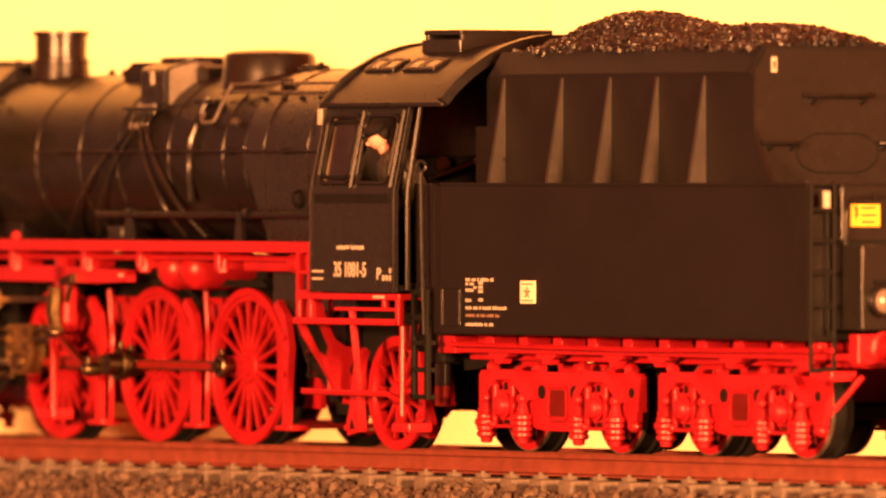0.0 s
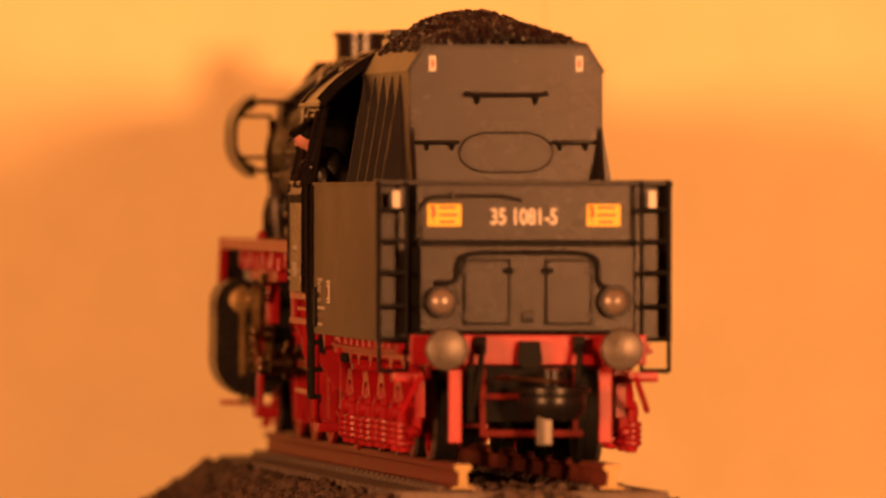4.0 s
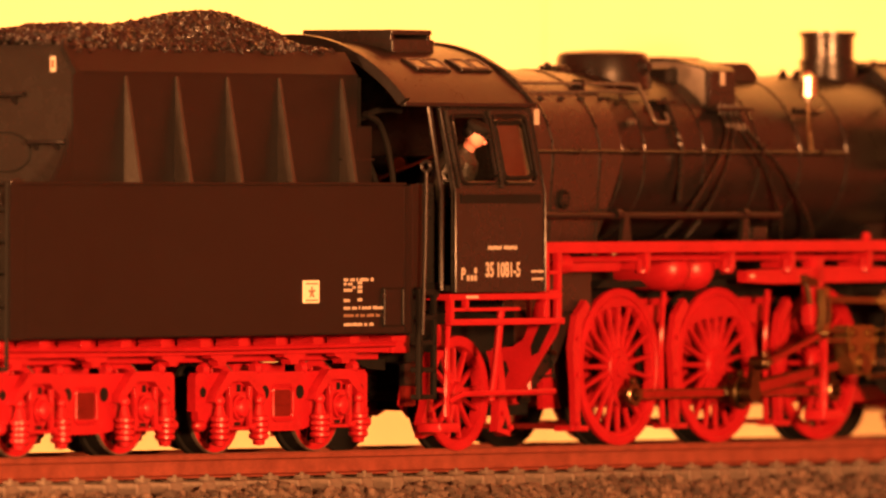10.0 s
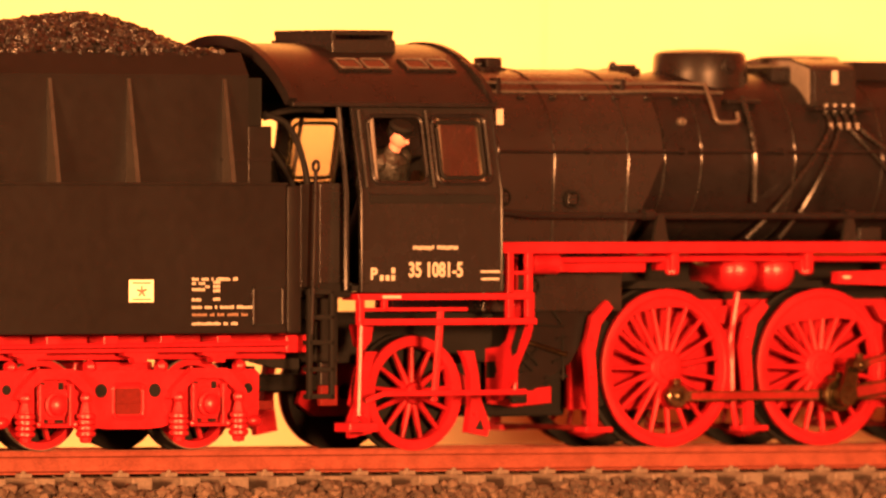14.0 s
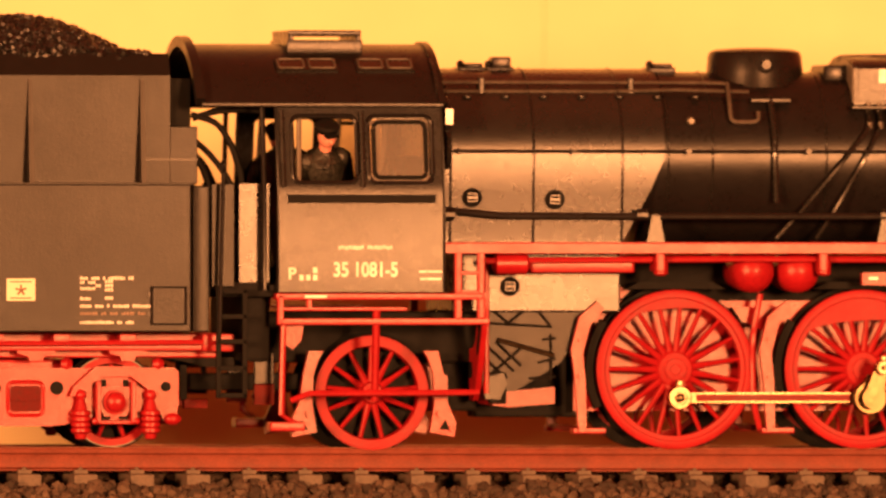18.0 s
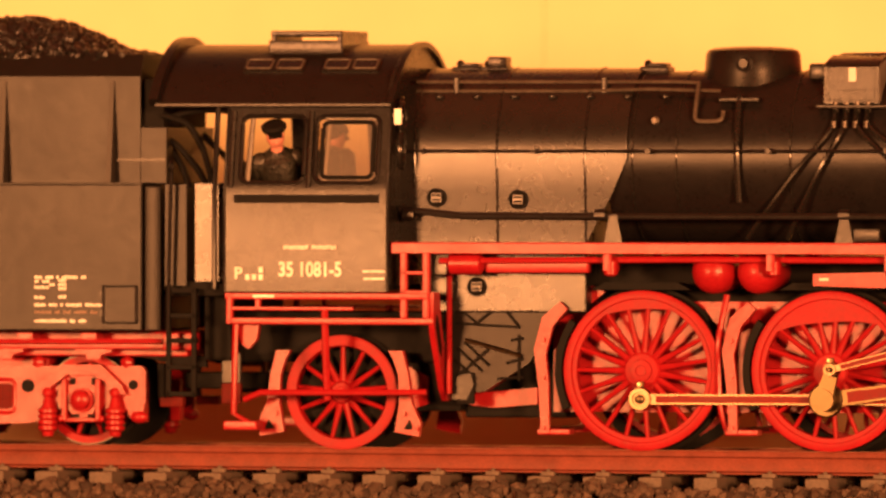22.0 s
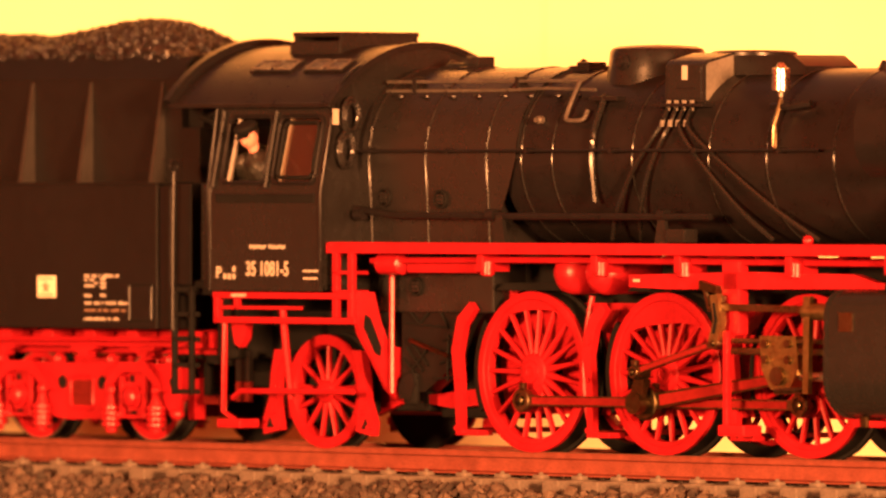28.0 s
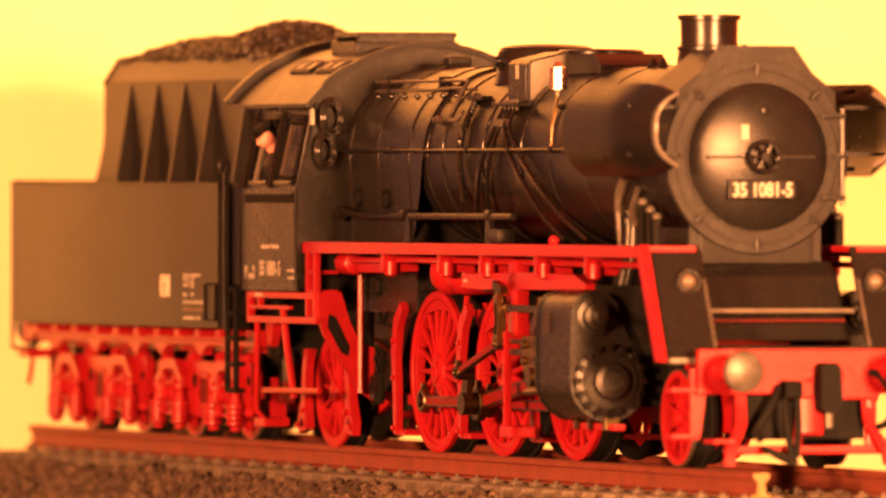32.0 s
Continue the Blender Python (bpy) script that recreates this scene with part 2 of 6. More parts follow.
# ---- the room ----
def setting():
    yw = 12.7
    board = thing("backdrop_board", "cream painted backdrop of two sheets behind the turning model", "backdrop", kind="structure")
    # sheet edges lie out of view, set by what the paint should reflect
    part("sheet", box(B(), -9.5, 1.32, yw, yw + 0.6, -5.6, 12.5), WALL, board)
    part("sheet", box(B(), 1.326, 10.5, yw + 0.012, yw + 0.6, -5.6, 12.5), WALL, board)
    # room shell out of view, coloured to tint what the model reflects
    tagged(part("wall_north", box(B(), -150, 0, 60, 62, -60, 110), BLUEWALL), "unseen blue-grey wall that tints reflections", "wall", kind="structure")
    tagged(part("wall_north_east", box(B(), 0, 150, 59.9, 62, -60, 110), FILLWALL), "unseen reddish wall that tints reflections", "wall", kind="structure")
    for n, b in (("wall_south", (-150, 150, -222, -220, -60, 110)), ("wall_east", (150, 152, -220, 60, -60, 110)), ("wall_west", (-152, -150, -220, 60, -60, 110))):
        tagged(part(n, box(B(), *b), FILLWALL), "unseen reddish wall that adds fill light", "wall", kind="structure")
    tagged(part("ceiling", box(B(), -152, 152, -222, 60, 110, 112), FILLWALL), "unseen reddish ceiling that adds fill light", "ceiling", kind="structure")
    tagged(part("floor", box(B(), -152, 152, -222, 60, -62, -60), FILLWALL), "unseen reddish floor that adds fill light", "floor", kind="structure")
    table = thing("table", "unseen table under the turntable, black to bounce little light", "table")
    part("tabletop", box(B(), -45, 45, -40, 26, -7.6, -5.6, 0.2), WOOD, table)
    for x in (-42, 42):
        for y in (-37, 23):
            part("leg", box(B(), x - 2, x + 2, y - 2, y + 2, -60, -7.6), WOOD, table)


setting()


# ---- track ----
def build_track():
    track = thing("model_track", "straight piece of model track with brown rails on dark sleepers", "track")
    x0, x1 = -11.78, 12.0
    prof = [(-0.13, -0.25), (0.13, -0.25), (0.13, -0.235), (0.05, -0.215), (0.04, -0.1), (0.05, -0.075), (0.085, -0.06), (0.09, -0.02), (0.075, 0.0), (-0.075, 0.0), (-0.09, -0.02), (-0.085, -0.06), (-0.05, -0.075), (-0.04, -0.1), (-0.05, -0.215), (-0.13, -0.235)]
    for s in (-1, 1):
        rail = part("rail", prism(B(), [(s * 0.755 + a, b) for a, b in prof], "x", x0, x1), RAILC, track, "rust brown rail with a worn head")
        part("rail_head", box(B(), x0 + 0.01, x1 - 0.01, s * 0.755 - 0.07, s * 0.755 + 0.07, 0.0005, 0.004), RAILHEAD, rail, "worn running surface")
        part("rail_end", prism(B(), [(s * 0.755 + a * 0.98, b * 0.99) for a, b in prof], "x", x0 - 0.006, x0 + 0.03), RAILEND, rail, "cut bright rail end")
        part("rail_end", prism(B(), [(s * 0.755 + a * 0.98, b * 0.99) for a, b in prof], "x", x1 - 0.03, x1 + 0.006), RAILEND, rail, "cut bright rail end")
    x = 2.767 - 0.6135 * 23
    first = None
    while x < x1:
        if x > x0:
            if first is None:
                first = part("sleeper", box(B(), -0.13, 0.13, -1.36, 1.36, -0.47, -0.28, 0.02), SLEEPER, track)
                bm = B()
                for s in (-1, 1):
                    for o in (-0.17, 0.17):
                        box(bm, -0.075, 0.075, s * 0.755 + o - 0.06, s * 0.755 + o + 0.06, -0.3, -0.235, 0.015)
                        ball(bm, (0, s * 0.755 + o, -0.235), 0.03, 8, 5)
                ch = part("rail_chair", bm, SLEEPER, track, "moulded rail fastening")
                m1, m2 = first.data, ch.data
                first.location.x = ch.location.x = x * S
            else:
                for nm, me in (("sleeper", m1), ("rail_chair", m2)):
                    o = new(nm, me)
                    o.parent = track
                    o.location.x = x * S
        x += 0.6135
    return track


def bed_top(x, y):
    """Height of the ballast's surface: flat between the sleeper ends, falling at the shoulders and at both ends."""
    e = max(0, abs(y) - 1.5) * 0.6
    return -0.46 - e + 0.13 * min(1.0, max(0.0, 4 * (0.62 - abs(y)))) - 0.1 * max(0, 1 - abs(abs(y) - 0.755) / 0.45) + 0.03 * math.sin(x * 1.7 + y) + 0.02 * math.sin(x * 4.1 - y * 3)


def scatter(points, size, seed, squash=0.75, dent=0.15, round_stone=False):
    """Many small broken stones as one mesh: each a dented box of eight corners, or a rounder pebble of twelve."""
    rng = np.random.default_rng(seed)
    n = len(points)
    corner = np.array([(-1, -1, -1), (1, -1, -1), (1, 1, -1), (-1, 1, -1), (-1, -1, 1), (1, -1, 1), (1, 1, 1), (-1, 1, 1)], float)
    k = 8
    face = np.array([(0, 3, 2, 1), (4, 5, 6, 7), (0, 1, 5, 4), (1, 2, 6, 5), (2, 3, 7, 6), (3, 0, 4, 7)])
    if round_stone:
        k, g = 12, 1.618
        corner = np.array([(-1, g, 0), (1, g, 0), (-1, -g, 0), (1, -g, 0), (0, -1, g), (0, 1, g), (0, -1, -g), (0, 1, -g), (g, 0, -1), (g, 0, 1), (-g, 0, -1), (-g, 0, 1)]) * 0.72
        face = np.array([(0, 11, 5), (0, 5, 1), (0, 1, 7), (0, 7, 10), (0, 10, 11), (1, 5, 9), (5, 11, 4), (11, 10, 2), (10, 7, 6), (7, 1, 8), (3, 9, 4), (3, 4, 2), (3, 2, 6), (3, 6, 8), (3, 8, 9), (4, 9, 5), (2, 4, 11), (6, 2, 10), (8, 6, 7), (9, 8, 1)])
    v = corner[None] * (0.62 + 0.45 * rng.random((n, k, 1))) + rng.normal(0, dent, (n, k, 3))
    v *= np.array([1, 0.85, squash])
    q = rng.normal(size=(n, 4))
    q /= np.linalg.norm(q, axis=1)[:, None]
    w, x, y, z = q.T
    R = np.stack([1 - 2 * (y * y + z * z), 2 * (x * y - w * z), 2 * (x * z + w * y), 2 * (x * y + w * z), 1 - 2 * (x * x + z * z), 2 * (y * z - w * x), 2 * (x * z - w * y), 2 * (y * z + w * x), 1 - 2 * (x * x + y * y)], 1).reshape(n, 3, 3)
    v = np.einsum("nij,nkj->nki", R, v) * (size * rng.uniform(0.65, 1.25, n))[:, None, None] + np.asarray(points)[:, None, :]
    me = bpy.data.meshes.new("stones")
    me.from_pydata((v.reshape(-1, 3) * S).tolist(), [], (face[None] + k * np.arange(n)[:, None, None]).reshape(-1, face.shape[1]).tolist())
    return me


def build_ballast():
    bm = B()
    xs = np.linspace(-12.0, 12.45, 82)
    ys = np.linspace(-3.0, 3.0, 24)
    rows = [[(x, -3.0, -2.2)] + [(x, y, bed_top(x, y) - 0.05) for y in ys] + [(x, 3.0, -2.2)] for x in xs]
    rows = [[(p[0], p[1], -2.2) for p in rows[0]]] + rows + [[(p[0], p[1], -2.2) for p in rows[-1]]]
    sheet(bm, rows)
    bed = part("ballast_bed", bm, BED, None)
    tagged(bed, "bed of glued brown-grey ballast under the track, sloped at both ends", "ballast", kind="stuff")
    rng = np.random.default_rng(5)
    pts = []
    for _ in range(26000):
        x, y = rng.uniform(-11.95, 12.4), rng.uniform(-2.95, 2.95)
        pts.append((x, y, bed_top(x, y) + rng.uniform(-0.03, 0.02)))
    for _ in range(5200):
        x, y = rng.uniform(-11.9, 12.35), rng.choice((-1, 1)) * rng.uniform(1.4, 2.4)
        pts.append((x, y, bed_top(x, y) + rng.uniform(0.0, 0.07)))
    me = scatter(pts, 0.066, 7, 0.8, 0.1, True)
    me.name = "ballast_stones"
    me.materials.append(STONE)
    st = new("ballast_stones", me)
    tagged(st, "loose angular brown and grey ballast stones", "gravel", kind="stuff")
    return bed, st


def build_turntable():
    tt = thing("turntable", "black round turntable under the track bed", "turntable")
    part("platter", lathe(B(), [(-2.9, 12.0), (-2.85, 12.2), (-2.6, 12.2), (-2.55, 12.0)], (0, 0, 0), "z", 64), DISC, tt)
    part("foot", lathe(B(), [(-5.6, 8.0), (-5.2, 8.0), (-4.8, 6.5), (-2.9, 6.5)], (0, 0, 0), "z", 48), DISC, tt)
    part("board", box(B(), -12.1, 12.55, -3.0, 3.0, -2.55, -2.2, 0.05), WOOD, tt, "thin board that carries the track")
    return tt


# ---- tender ----
def hose(parent, x, y, z, s):
    """A hanging brake hose with its tap, at an end of the train."""
    h = part("brake_hose", tube(B(), bend([(x, y, z), (x + s * 0.22, y, z - 0.02), (x + s * 0.3, y + 0.03, z - 0.35), (x + s * 0.2, y + 0.08, z - 0.6)]), 0.035, 8), SOOT, parent, "black rubber brake hose")
    part("hose_tap", box(B(), x - 0.02, x + s * 0.12, y - 0.06, y + 0.06, z - 0.08, z + 0.1, 0.015), SOOT, h)


def buffer(parent, x, y, z, s):
    b = part("buffer", lathe(B(), [(0, 0.17), (s * 0.05, 0.17), (s * 0.06, 0.13), (s * 0.34, 0.12), (s * 0.35, 0.085), (s * 0.55, 0.08)], (x, y, z), "x", 20), RED, parent, "red buffer with a grey steel head")
    part("buffer_head", lathe(B(), [(s * 0.52, 0.1), (s * 0.56, 0.2), (s * 0.6, 0.218), (s * 0.64, 0.2), (s * 0.665, 0.12), (s * 0.67, 0.01)], (x, y, z), "x", 28), BUFF, b, "worn grey steel buffer head")


def small_wheel(name, parent, x, y, s, r, spokes):
    """A carrying wheel with spokes: tyre, rim, spokes and hub; s is the outer side."""
    w = part(name, lathe(B(), [(-s * 0.24, r + 0.03), (-s * 0.19, r + 0.03), (-s * 0.17, r), (-s * 0.0, r - 0.008), (0, r * 0.9), (-s * 0.22, r * 0.9)], (x, y, r), "y", 40), SOOT, parent, "dark tyre of a carrying wheel")
    part("tread_edge", rimring(x, y, r, r * 0.965, r * 0.996, -s * 0.03, s * 0.012), BUFF if r < 0.55 else WHEELRED, w)
    part("rim", rimring(x, y, r, r * 0.8, r * 0.985, -s * 0.13, s * 0.014), WHEELRED, w)
    part("hub", lathe(B(), [(-s * 0.16, r * 0.2), (s * 0.0, r * 0.2), (s * 0.03, r * 0.17), (s * 0.035, r * 0.1), (s * 0.045, r * 0.09), (s * 0.05, 0.01)], (x, y, r), "y", 20), WHEELRED, w)
    spokewheel(w, x, y, r, s, spokes, r * 0.16, r * 0.82)
    return w


def rimring(x, y, z, r0, r1, d0, d1, n=48):
    bm = B()
    rows = []
    for i in range(n):
        a = 2 * math.pi * i / n
        c, t = math.cos(a), math.sin(a)
        b = (r1 - r0) * 0.12
        rows.append([(x + r * c, y + d, z + r * t) for r, d in ((r0, d0), (r0, d1 * 0.8 + d0 * 0.2), (r0 + b, d1), (r1 - b, d1), (r1, d1 * 0.9 + d0 * 0.1), (r1, d0))])
    sheet(bm, rows + rows[:1], True)
    bmesh.ops.remove_doubles(bm, verts=bm.verts, dist=1e-5)
    return bm


def spokewheel(w, x, y, z, s, count, r0, r1, turn=0.0):
    """Tapered oval spokes, each a part."""
    me = None
    for i in range(count):
        if me is None:
            bm = B()
            rows = []
            for r, a, b in ((r0, 0.046, 0.05), ((r0 + r1) / 2, 0.03, 0.04), (r1, 0.025, 0.035)):
                rows.append([(a * math.cos(k * math.pi / 4), -s * 0.055 + b * math.sin(k * math.pi / 4), r) for k in range(8)])
            sheet(bm, rows, True)
            o = part("spoke", bm, WHEELRED, w)
            me = o.data
        else:
            o = new("spoke", me)
            o.parent = w
        o.matrix_basis = Matrix.Translation(Vector((x, y, z)) * S) @ Matrix.Rotation(turn + 2 * math.pi * i / count, 4, "Y")


def build_tender():
    t = thing("tender", "black four-axle model tender with red bogies, behind the locomotive", "tender")
    # lower tank with rounded lower edges and a seam line
    bm = B()
    box(bm, -9.95, -2.86, -1.51, 1.51, 1.26, 2.86, 0.02)
    for s in (-1, 1):
        box(bm, -10.2, -9.94, s * 1.49, s * 1.51, 1.26, 2.86)
    tank = part("tank", bm, TANK, t)
    part("tank_rim", box(B(), -10.2, -2.85, -1.525, 1.525, 2.845, 2.875, 0.006), TANK, tank)
    part("rear_plate", box(B(), -10.18, -9.9, -1.09, 1.09, 2.28, 2.9, 0.012), TAIL_LIT, t)
    part("rear_box", box(B(), -10.56, -9.9, -1.085, 1.085, 1.37, 2.235, 0.012), TAIL_LIT, t)
    # black strip: the shade between plate and box put into its colour
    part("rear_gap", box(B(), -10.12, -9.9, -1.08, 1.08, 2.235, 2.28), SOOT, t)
    part("rear_ledge", box(B(), -10.19, -9.95, -1.51, 1.51, 2.86, 2.9, 0.006), TAIL_LIT, t)
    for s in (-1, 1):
        part("corner_plate", box(B(), -9.99, -9.955, s * 1.16, s * 1.5, 1.3, 2.86), TAIL_LIT, t)
        lad = part("ladder", tube(B(), [(-10.22, s * 1.2, 0.95), (-10.22, s * 1.2, 2.88), (-10.0, s * 1.2, 2.89)], 0.022), SOOT, t, "black rear ladder")
        part("stile", tube(B(), [(-10.22, s * 1.48, 0.95), (-10.22, s * 1.48, 2.88), (-10.0, s * 1.48, 2.89)], 0.022), SOOT, lad)
        for z in (0.96, 1.28, 1.62, 1.96, 2.28, 2.6):
            part("rung", tube(B(), [(-10.22, s * 1.2, z), (-10.22, s * 1.48, z)], 0.024), SOOT, lad)
        part("warning_mark", box(B(), -10.245, -10.23, s * 1.27, s * 1.345, 2.62, 2.79), WHITE, t, "small white warning mark with a red flash")
        part("warning_mark", box(B(), -8.39, -8.37, s * 0.725, s * 0.795, 4.02, 4.18), WHITE, t, "small white warning mark with a red flash")
        part("flash", box(B(), -8.396, -8.389, s * 0.745, s * 0.772, 4.06, 4.14), REDINK, t)
        sg = part("warning_sign", box(B(), -10.2, -10.175, s * 0.64, s * 0.985, 2.43, 2.655, 0.004), YELLOW, t, "yellow warning sign with red marks")
        y0 = s * 0.81
        bm = bars(B(), [(y0 - 0.12, y0 + 0.06, 2.62), (y0 - 0.13, y0 + 0.06, 2.545), (y0 - 0.1, y0 + 0.05, 2.475)], -10.2, -1, 0.026, "x")
        part("sign_print", bm, REDINK, sg)
        bm = prism(B(), [(y0 + 0.1, 2.64), (y0 + 0.15, 2.64), (y0 + 0.125, 2.56), (y0 + 0.145, 2.56), (y0 + 0.105, 2.44), (y0 + 0.115, 2.53), (y0 + 0.09, 2.53)], "x", -10.206, -10.198)
        part("sign_flash", bm, REDINK, sg)
        # rear lamps
        lm = part("rear_lamp", lathe(B(), [(0.1, 0.13), (0.0, 0.15), (-0.1, 0.155), (-0.115, 0.165), (-0.13, 0.155), (-0.13, 0.13), (-0.12, 0.125)], (-10.56, s * 0.88, 1.67), "x", 24), BLACK, t, "round rear lamp in a black housing")
        part("lamp_lens", lathe(B(), [(0.0, 0.128), (-0.03, 0.12), (-0.06, 0.08), (-0.07, 0.01)], (-10.67, s * 0.88, 1.67), "x", 20), LENS, lm, "clear domed lamp glass")
        # rear doors
        dr = part("rear_door", box(B(), -10.585, -10.555, s * 0.19, s * 0.645, 1.445, 2.085, 0.01), TAIL_LIT, t)
        for a, b, c, d in ((0.178, 0.657, 1.43, 1.457), (0.178, 0.657, 2.073, 2.1), (0.178, 0.203, 1.43, 2.1), (0.632, 0.657, 1.43, 2.1)):
            part("door_edge", box(B(), -10.592, -10.57, s * a, s * b, c, d), SOOT, dr)
        part("door_catch", ball(B(), (-10.6, s * 0.2, 1.98), 0.05, 8, 6, (0.6, 1.3, 0.7)), SOOT, dr)
        for z in (1.5, 1.95):
            part("hinge", box(B(), -10.6, -10.58, s * 0.6, s * 0.67, z, z + 0.05), BLACK, dr)
        buffer(t, -10.66, s * 0.89, 1.19, -1)
        gi = part("guard_iron", box(B(), -10.86, -10.78, s * 0.7, s * 0.83, 0.24, 0.98, 0.01), RED, t, "red guard iron below the buffer beam")
        part("brace", tube(B(), [(-10.6, s * 1.1, 0.9), (-10.3, s * 1.25, 0.55)], 0.03), RED, gi)
        hose(t, -10.68, s * 0.5, 1.22, -1)
        # handrail posts by the cab gangway
        hr = part("gangway_handrail", tube(B(), [(-2.56, s * 1.54, 1.25), (-2.54, s * 1.56, 2.2), (-2.52, s * 1.56, 3.0)], 0.022), BLACK, t)
        part("handrail_eye", ringeye(-2.52, s * 1.56, 3.05, 0.055, 0.02), BLACK, hr)
        part("front_panel", box(B(), -2.84, -2.66, s * 1.2, s * 1.49, 1.26, 2.84, 0.02), TANK, t)
        part("gangway_door", box(B(), -2.63, -2.38, s * 1.4, s * 1.43, 1.75, 2.86, 0.008), TANK, t)
        st = part("gangway_ladder", box(B(), -2.59, -2.535, s * 1.47, s * 1.53, 0.55, 1.73, 0.01), SOOT, t, "black step ladder to the cab")
        part("stile", box(B(), -2.305, -2.25, s * 1.47, s * 1.53, 0.55, 1.73, 0.01), SOOT, st)
        for z in (0.58, 0.87, 1.16, 1.43, 1.7):
            part("tread", box(B(), -2.58, -2.25, s * 1.4, s * 1.53, z - 0.026, z + 0.026, 0.008), SOOT, st)
        # side panel door and print
        sd = part("side_hatch", box(B(), -3.285, -2.93, s * 1.51, s * 1.522, 1.35, 1.745, 0.004), TANK, t)
        for x in (-3.292, -2.922):
            part("hatch_bead", tube(B(), [(x, s * 1.527, 1.36), (x, s * 1.527, 1.735)], 0.016, 8), BLACK, sd)
        for a, b, c, d in ((-3.3, -2.915, 1.338, 1.36), (-3.3, -2.915, 1.735, 1.757), (-3.305, -3.28, 1.34, 1.755), (-2.935, -2.91, 1.34, 1.755)):
            part("hatch_edge", box(B(), a, b, s * 1.512, s * 1.527, c, d), SOOT, sd)
        for z in (1.43, 1.64):
            part("hinge", box(B(), -3.34, -3.28, s * 1.515, s * 1.53, z, z + 0.05), BLACK, sd)
        pl = part("cream_plate", box(B(), -4.87, -4.56, s * 1.51, s * 1.52, 1.6, 1.84, 0.003), PLATE, t, "small cream plate with a dark emblem")
        bm = bars(B(), [(-4.83, -4.6, 1.805), (-4.83, -4.6, 1.63)], s * 1.52, s, 0.015)
        for k in range(5):
            a = radians(90 + 72 * k)
            tube(bm, [(-4.715, s * 1.523, 1.715), (-4.715 + 0.06 * math.cos(a), s * 1.523, 1.715 + 0.06 * math.sin(a))], 0.012, 5)
        part("emblem", bm, DULLINK, pl)
        bm = B()
        for k, (z, line) in enumerate(((1.845, (3, 3, 1, 6, 2)), (1.735, (6,)), (1.625, (4,)), (1.545, (5, 3, 1, 6, 10)), (1.37, (13, 2, 3)))):
            words(bm, -4.07, z, line, s * 1.511, s, 0.037, k)
        for k, z in enumerate((1.8, 1.765)):
            words(bm, -4.07 if k == 0 else -3.9, z, (2, 3) if k == 0 else (2,), s * 1.511, s, 0.035, k + 9)
        for z in (1.81, 1.765, 1.72, 1.63):
            words(bm, -3.8, z, (3,), s * 1.511, s, 0.034, 5)
        part("printed_table", bm, WHITE, t, "small white printed data")
        part("printed_line", (lambda m: (words(m, -4.07, 1.465, (7, 2, 3, 5, 3), s * 1.511, s, 0.035, 3), m)[1])(B()), DULLINK, t, "faint brown printed line")
    letters("35 1081-5", 0.17, WHITE, t, (-10.19, 0, 2.53), (-1, 0, 0), width=0.68, label="white running number")
    part("bottom_catch", box(B(), -10.6, -10.55, -0.06, 0.06, 1.46, 1.57, 0.01), BLACK, t)
    pip = part("rear_pipe", tube(B(), bend([(-10.22, 1.06, 2.2), (-10.22, 1.06, 2.73), (-10.22, 0.55, 2.74), (-10.22, 0.2, 2.74), (-10.22, 0.02, 2.69)], 3), 0.018), BLACK, t)
    part("pipe_clip", box(B(), -10.24, -10.18, 0.7, 0.74, 2.7, 2.78), BLACK, pip)
    part("rear_conduit", tube(B(), bend([(-10.6, 0.95, 1.86), (-10.6, 0.72, 1.86), (-10.6, 0.71, 2.16), (-10.6, 0.0, 2.17), (-10.6, -0.71, 2.16), (-10.6, -0.71, 1.85), (-10.6, -0.82, 1.8)], 3), 0.027), SOOT, t)
    part("rear_ledge", box(B(), -10.58, -10.55, -1.08, 1.08, 1.375, 1.392), BLACK, t)
    # bunker with ribs
    rows = []
    for z, w in ((2.86, 1.0), (4.03, 1.0), (4.27, 0.85)):
        rows.append([(-8.375, -w, z), (-3.02, -w, z), (-3.02, w, z), (-8.375, w, z)])
    bm = B()
    vs = sheet(bm, rows, True)
    bm.faces.new(vs[0])
    bm.faces.new(vs[-1])
    bunker = part("bunker", bm, TANK, t, "dark grey bunker with tapered ribs", flat=True)
    # added sheet that gives the rear wall its lit tone
    part("bunker_rear", prism(B(), [(-0.985, 2.87), (0.985, 2.87), (0.985, 4.02), (0.84, 4.26), (-0.84, 4.26), (-0.985, 4.02)], "x", -8.385, -8.376), TAIL_LIT, bunker, "rear wall sheet, paler for the light on it")
    # its side sheets sweep back at the foot, behind the flat rear wall
    sweep = [(-8.37, 3.52)] + [(-8.375 - 0.36 * u ** 1.8, 3.52 - 0.655 * u) for u in (0.2, 0.4, 0.55, 0.7, 0.85, 1.0)] + [(-8.37, 2.865)]
    for s in (-1, 1):
        part("side_wing", prism(B(), sweep, "y", s * 0.945, s * 0.998), TANK, bunker, flat=True)
    bm = B()
    box(bm, -3.02, -2.72, -1.0, 1.0, 2.86, 3.48, 0.01)
    part("bunker_front", bm, TANK, bunker)
    part("bunker_shield", box(B(), -3.02, -2.78, -0.9, 0.9, 3.48, 4.0, 0.01), SOOT, bunker)
